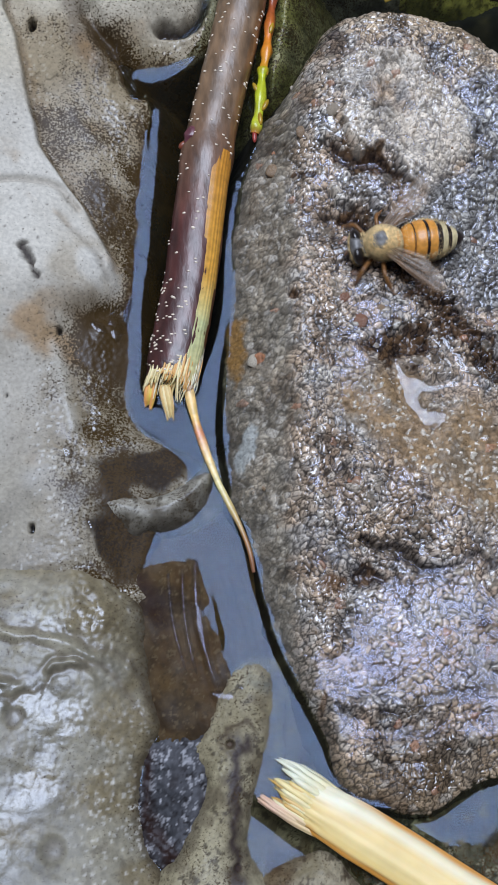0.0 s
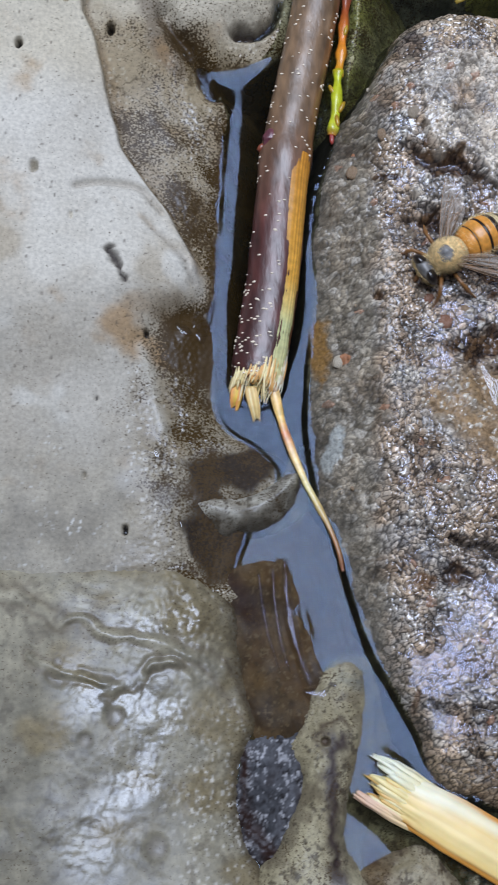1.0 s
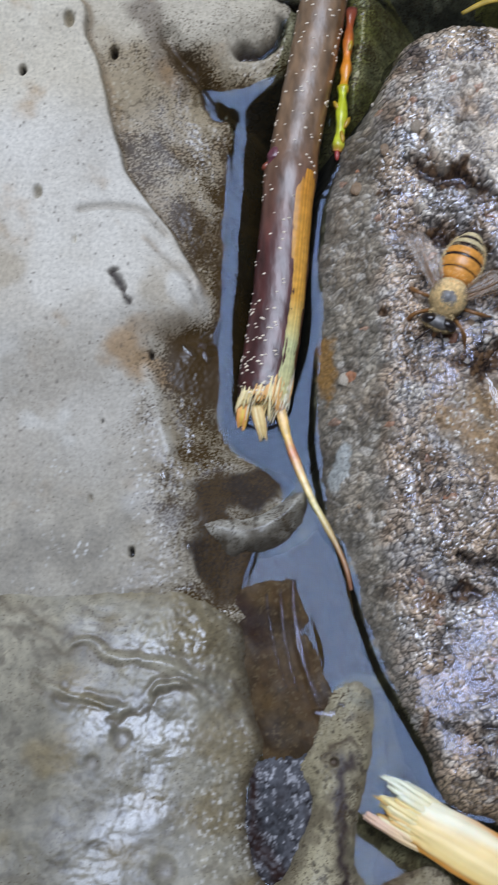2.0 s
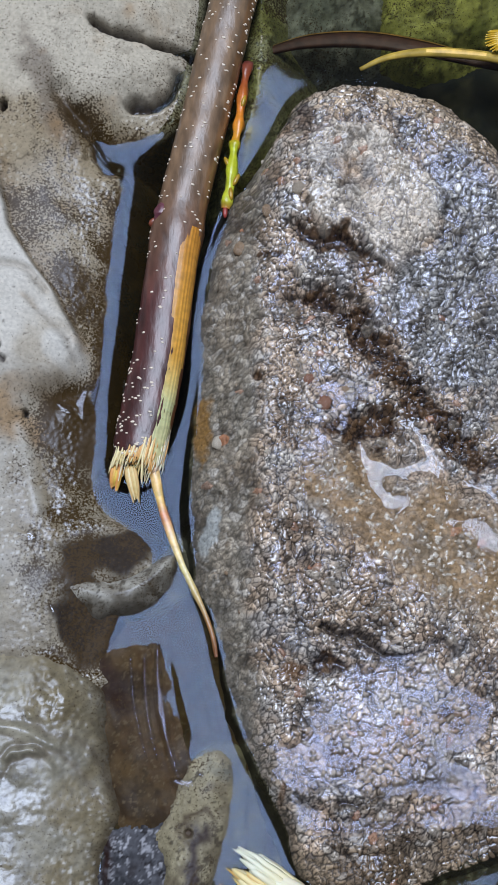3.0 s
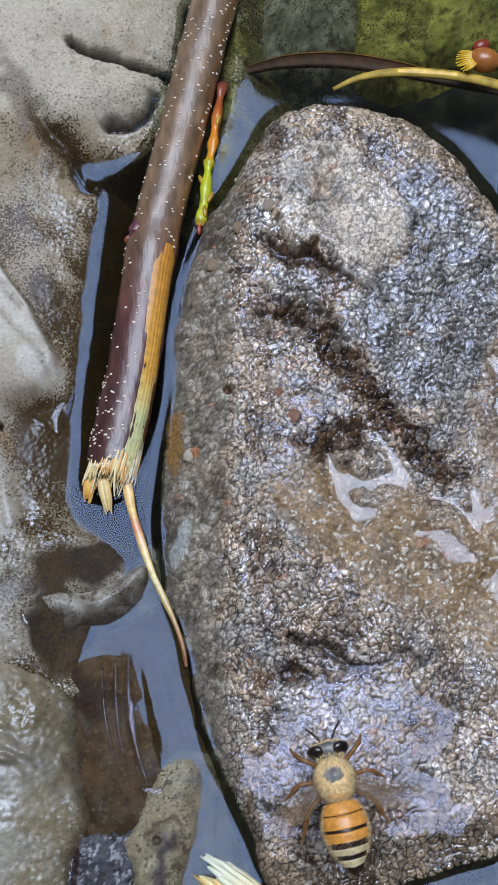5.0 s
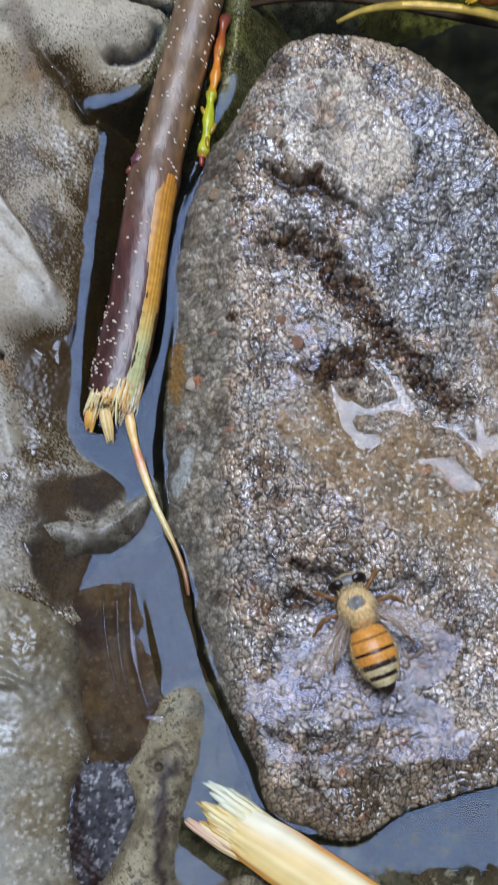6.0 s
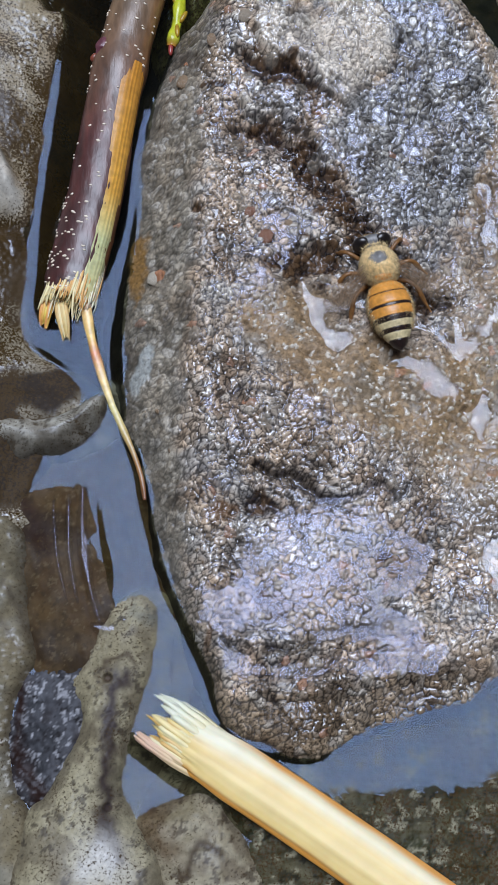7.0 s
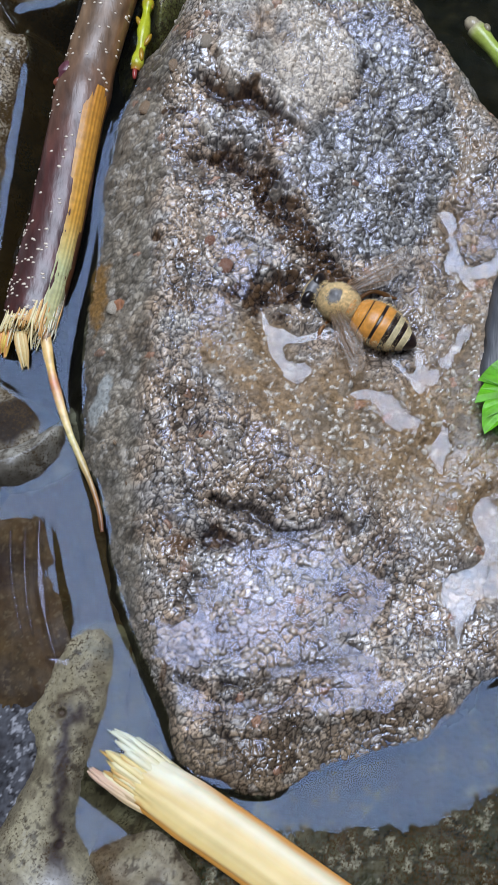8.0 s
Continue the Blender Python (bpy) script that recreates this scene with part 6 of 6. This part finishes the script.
def on_ball(centre, size, above=-0.3):
    def spot(rng):
        while True:
            d = Vector((rng.gauss(0, 1), rng.gauss(0, 1), rng.gauss(0, 1))).normalized()
            if d.z > above:
                break
        s = Vector(size)
        return Vector(centre) + Vector((d.x * s.x, d.y * s.y, d.z * s.z)), Vector((d.x / s.x, d.y / s.y, d.z / s.z)).normalized()
    return spot


def belly(x):
    """Half width of the abdomen at x: from the waist at -0.4 to the tip at -6.9."""
    u = (-0.4 - x) / 6.5
    return 2.36 * math.sin(math.pi * min(1, 0.16 + 0.84 * u)) ** 0.62 * (1 - 0.12 * u) if u < 0.999 else 0.02


def build_bee():
    bee = thing("honey_bee", "honey bee with amber, dark-banded abdomen and tan furry thorax", "bee")
    high = 2.3
    # abdomen: amber and cream plates, each with a dark band
    plates = [(-0.4, -1.5, AMBER), (-1.5, -1.6, DARK), (-1.6, -2.75, AMBER), (-2.75, -3.05, DARK), (-3.05, -3.9, AMBER), (-3.9, -4.45, DARK), (-4.45, -5.0, CREAM), (-5.0, -5.45, DARK), (-5.45, -6.05, CREAM), (-6.05, -6.9, DARK)]
    for a, b, material in plates:
        bm = bmesh.new()
        rings = []
        for k in range(7):
            x = a + (b - a) * k / 6
            r = max(0.02, belly(x)) * (1.0 + (0.012 if material is not DARK else 0) - 0.02 * (k in (0, 6)))
            drop = 0.04 * max(0, (-x - 2.5)) ** 1.25
            sag = 0.10 * math.sin(k / 6 * math.pi)
            ring = []
            for i in range(28):
                t = 2 * math.pi * i / 28
                bow = 0.35 * math.cos(t) ** 2 * (1 if -6.3 < x < -0.7 else 0)
                ring.append(bm.verts.new(Vector((x * 1.06 + bow * 0.5, r * math.cos(t), high + 0.1 - drop + r * 0.88 * math.sin(t) + 0.0)) * MM))
            rings.append(ring)
        for p, q in zip(rings, rings[1:]):
            for i in range(28):
                bm.faces.new((p[i], q[i], q[(i + 1) % 28], p[(i + 1) % 28]))
        bm.faces.new(rings[0])
        bm.faces.new(rings[-1])
        part("dark_band" if material is DARK else "abdomen_plate", bm, material, bee, "" if material is DARK else ("amber plate" if material is AMBER else "cream downy plate"))
    # thorax, bare back, fur
    bm = bmesh.new()
    ball(bm, (1.6, 0, high + 0.35), (2.1, 1.85, 1.7), level=4)
    part("thorax", bm, FUR, bee)
    bm = bmesh.new()
    ball(bm, (2.0, 0, high + 0.72), (1.3, 1.4, 1.44), level=4)
    for v in bm.verts:
        v.co += Vector((0, 0, 0.16 * MM)) * noise.noise(v.co * 1900)
    part("back_plate", bm, GREY, bee, "bare dark grey back")
    bm = bmesh.new()
    ball(bm, (0.35, 0, high + 1.15), (0.55, 1.1, 0.55), level=3)
    part("scutellum", bm, AMBER, bee)
    bm = bmesh.new()

    def collar(rng):
        spot = on_ball((1.6, 0, high + 0.35), (2.1, 1.85, 1.7), -0.2)
        while True:
            p, out = spot(rng)
            if math.hypot(p.x - 2.0, p.y) > 0.5 + 0.5 * rng.random() or p.z < high + 0.9:
                return p, out

    hairs(bm, 2, 5200, collar, 0.36)
    hairs(bm, 3, 900, lambda rng: (lambda a: (Vector((4.5 + 0.75 * math.cos(a), 1.75 * math.sin(a), high - 0.2 + rng.uniform(-0.5, 0.35))), Vector((math.cos(a), math.sin(a), 0.3)).normalized()))(rng.uniform(-1.5, 1.5)), 0.4)
    hairs(bm, 5, 300, on_ball((3.75, 0, high + 0.1), (0.5, 1.3, 1.0), 0.0), 0.45)
    hairs(bm, 4, 700, lambda rng: (lambda x, t: (Vector((x, belly(x) * math.cos(t), high + 0.1 + belly(x) * 0.88 * math.sin(t))), Vector((-0.8, math.cos(t), math.sin(t))).normalized()))(rng.uniform(-5.4, -0.5), rng.choice((rng.uniform(-0.5, 0.5), math.pi + rng.uniform(-0.5, 0.5)))), 0.4)
    hairs(bm, 6, 500, lambda rng: (lambda x, t: (Vector((x, belly(x) * math.cos(t), high + 0.05 - 0.04 * max(0, -x - 2.5) ** 1.25 + belly(x) * 0.88 * math.sin(t))), Vector((-1.6, math.cos(t), math.sin(t))).normalized()))(rng.choice((rng.uniform(-4.5, -3.9), rng.uniform(-5.5, -5.0), rng.uniform(-0.9, -0.5))), rng.uniform(0.2, 2.9)), 0.3)
    fur = part("fur", bm, FUR, bee, "short tan fur")
    fur["kind"] = "stuff"
    # head
    bm = bmesh.new()
    ball(bm, (4.4, 0, high - 0.1), (0.85, 1.85, 1.25), (0, 25, 0), 3)
    head = part("head", bm, GREY, bee, "dark downy head")
    for s in (1, -1):
        bm = bmesh.new()
        ball(bm, (4.42, s * 1.02, high + 0.12), (0.62, 1.05, 1.08), (0, 25, s * -16), 3)
        part("eye", bm, EYE, head, "glossy black eye")
        bm = bmesh.new()
        tube(bm, [(5.2, s * 0.4, high - 0.2), (6.0, s * 0.9, high - 0.1), (6.3, s * 1.1, high - 0.4), (7.0, s * 1.7, high - 1.2)], 0.11, 6, (0, 0, 0))
        part("antenna", bm, DARK, head)
    bm = bmesh.new()
    tube(bm, [(5.1, 0, high - 0.8), (5.6, 0, high - 1.5), (5.5, 0, high - 2.2)], lambda t, deg: 0.3 * (1.1 - 0.7 * t), 8, (0, 0, 0))
    part("mouthparts", bm, LEG, head)
    # legs
    for s in (1, -1):
        for a, b, c, d in (((2.9, 1.0), (4.2, 2.6), (4.9, 3.3), (5.5, 3.6)), ((1.7, 1.2), (1.9, 3.3), (1.3, 4.4), (0.8, 5.1)), ((0.7, 1.0), (-0.6, 3.0), (-2.4, 3.9), (-3.4, 4.4))):
            bm = bmesh.new()
            tube(bm, [(a[0], s * a[1], high - 0.9), (b[0], s * b[1], high - 0.3), (c[0], s * c[1], 0.8), (d[0], s * d[1], 0.1)], lambda t, deg: 0.26 - 0.16 * t + 0.12 * math.exp(-(((t - 0.55) / 0.12) ** 2)), 8, (0, 0, 0))
            part("leg", bm, LEG, bee)
    # wings: their hinge at the origin, the blade along y
    wings = []
    for s in (1, -1):
        for name, long, wide, back in (("forewing", 7.6, 2.7, 0.0), ("hindwing", 5.4, 2.0, -0.7)):
            bm = bmesh.new()
            rows = []
            for i in range(19):
                t = i / 18
                w = wide * (0.14 + 0.86 * math.sin(math.pi * min(0.5, 0.72 * t))) * math.sqrt(max(0.002, 1 - max(0, (t - 0.62) / 0.38) ** 2.4))
                row = []
                for k in range(7):
                    q = k / 6
                    row.append(bm.verts.new(Vector((back + 0.25 - q * w * (0.92 if k else 1) + 0.25 * math.sin(2.6 * t), s * long * t * (1 - 0.03 * abs(q - 0.4)), 0.06 * math.sin(q * 9) + 0.1 * t)) * MM))
                rows.append(row)
            for a, b in zip(rows, rows[1:]):
                for k in range(6):
                    bm.faces.new((a[k], b[k], b[k + 1], a[k + 1]))
            bmesh.ops.solidify(bm, geom=bm.faces[:], thickness=0.02 * MM)
            wing = part(name, bm, WING, bee, "clear smoky wing")
            bm = bmesh.new()
            for start, end in (((0.25, 0.0), (0.35, 1.0)), ((0.1, 0.0), (-0.3, 0.75)), ((0.0, 0.05), (-1.0, 0.6)), ((-0.3, 0.45), (-1.6, 0.8)), ((0.3, 0.6), (-0.9, 0.62))):
                tube(bm, [(back + start[0], s * long * start[1], 0.06), (back + (start[0] + end[0]) / 2 + 0.15, s * long * (start[1] + end[1]) / 2, 0.1), (back + end[0] * wide / 2.9, s * long * end[1] * 0.98, 0.12)], 0.035, 5, (0, 0, 0), steps=4)
            part("vein", bm, VEINS, wing)
            wings.append((wing, s, back))
    return bee, wings


build_twig()
build_strip()
build_bud_shoot()
build_stick()
build_leaf()
build_dead_twig()
build_green_shoot()
build_sunken_leaf()
BEE, WINGS = build_bee()
BEE.scale = (1.07, 1.07, 1.07)

# seconds, place in millimetres, heading, nose up, bank; then how far the wings stand out
FLIGHT = [
    (0.0, 20.0, 17.1, 6.3, -173, 0, 0),
    (0.1, 19.3, 17.5, 6.2, -193, 0, 0),
    (0.3, 16.6, 18.1, 6.3, -195, 0, 0),
    (0.5, 20.2, 17.6, 6.5, -190, 0, 0),
    (0.7, 17.0, 17.6, 6.4, -183, 0, 0),
    (1.0, 17.3, 16.5, 6.2, -148, 0, 0),
    (1.2, 16.0, 15.7, 5.1, -128, 0, 0),
    (2.3, 16.1, 13.7, 5.9, -104, 0, 0),
    (2.5, 16.9, 14.7, 5.3, -94, 0, 0),
    (2.6, 15.9, 14.3, 5.9, -87, 0, 0),
    (2.7, 20.5, -2.9, 17.4, -42, 0, 0),
    (2.8, 62.0, -22.0, 40.0, -47, 5, 0),
    (3.0, 110.0, -60.0, 70.0, -62, 5, 0),
    (3.4, 90.0, -130.0, 80.0, -122, 5, -10),
    (3.8, 0.0, -140.0, 80.0, -182, 5, -10),
    (4.2, -70.0, -110.0, 60.0, -322, 5, 0),
    (4.4, -24.0, -56.0, 44.0, -316, 5, 0),
    (4.5, -3.3, -32.7, 31.5, -309, 0, 0),
    (4.6, 8.2, -35.5, 22.7, -312, 0, 0),
    (4.7, 17.6, -36.7, 17.1, -271, 0, 0),
    (5.8, 22.9, -24.9, 5.3, -248, 0, 0),
    (6.0, 23.2, -24.5, 5.3, -249, 0, 0),
    (6.2, 23.5, -22.3, 5.3, -256, 0, 0),
    (6.3, 22.8, -22.1, 5.9, -258, 0, 0),
    (6.4, 22.7, -23.3, 8.7, -262, 0, 0),
    (6.5, 27.9, -22.9, 14.8, -284, 0, 0),
    (6.6, 32.0, -17.6, 10.7, -279, 0, 0),
    (6.8, 32.8, -8.5, 8.6, -251, 0, 0),
    (6.9, 28.7, -3.0, 8.1, -241, 0, 0),
    (7.0, 28.6, 3.1, 3.9, -255, 0, 0),
    (7.2, 29.5, 4.5, 2.1, -237, 0, 0),
    (7.5, 30.8, 4.2, 2.7, -222, 0, 0),
    (8.0, 29.7, 4.0, 2.4, -208, 0, 0),
]
FLYING = [(2.62, 2.95), (4.2, 5.2), (6.35, 7.0)]


def motions():
    walk(BEE, [(t, pose(x * MM, y * MM, z * MM, bank, -nose, head)) for t, x, y, z, head, nose, bank in FLIGHT])
    for wing, s, back in WINGS:
        rows = []
        for k in range(frame(8.0)):
            t = k / FPS
            high = 2.3 + 1.35
            if any(a <= t <= b for a, b in FLYING):
                beat = 38 if k % 2 else -30
                m = pose(1.6 * MM, s * 1.5 * MM, high * MM, s * beat, 0, s * (12 if k % 2 else 25))
            else:
                fan = 44 + 4 * math.sin(t * 5) - (20 * float(smooth(7.0, 7.4, t)) if s < 0 else 0)
                m = pose(1.6 * MM, s * 1.5 * MM, (high + (0.1 if back else 0)) * MM, s * 2, 6, s * (fan + (2 if back else 0)))
            rows.append((t, m))
        walk(wing, rows)


motions()
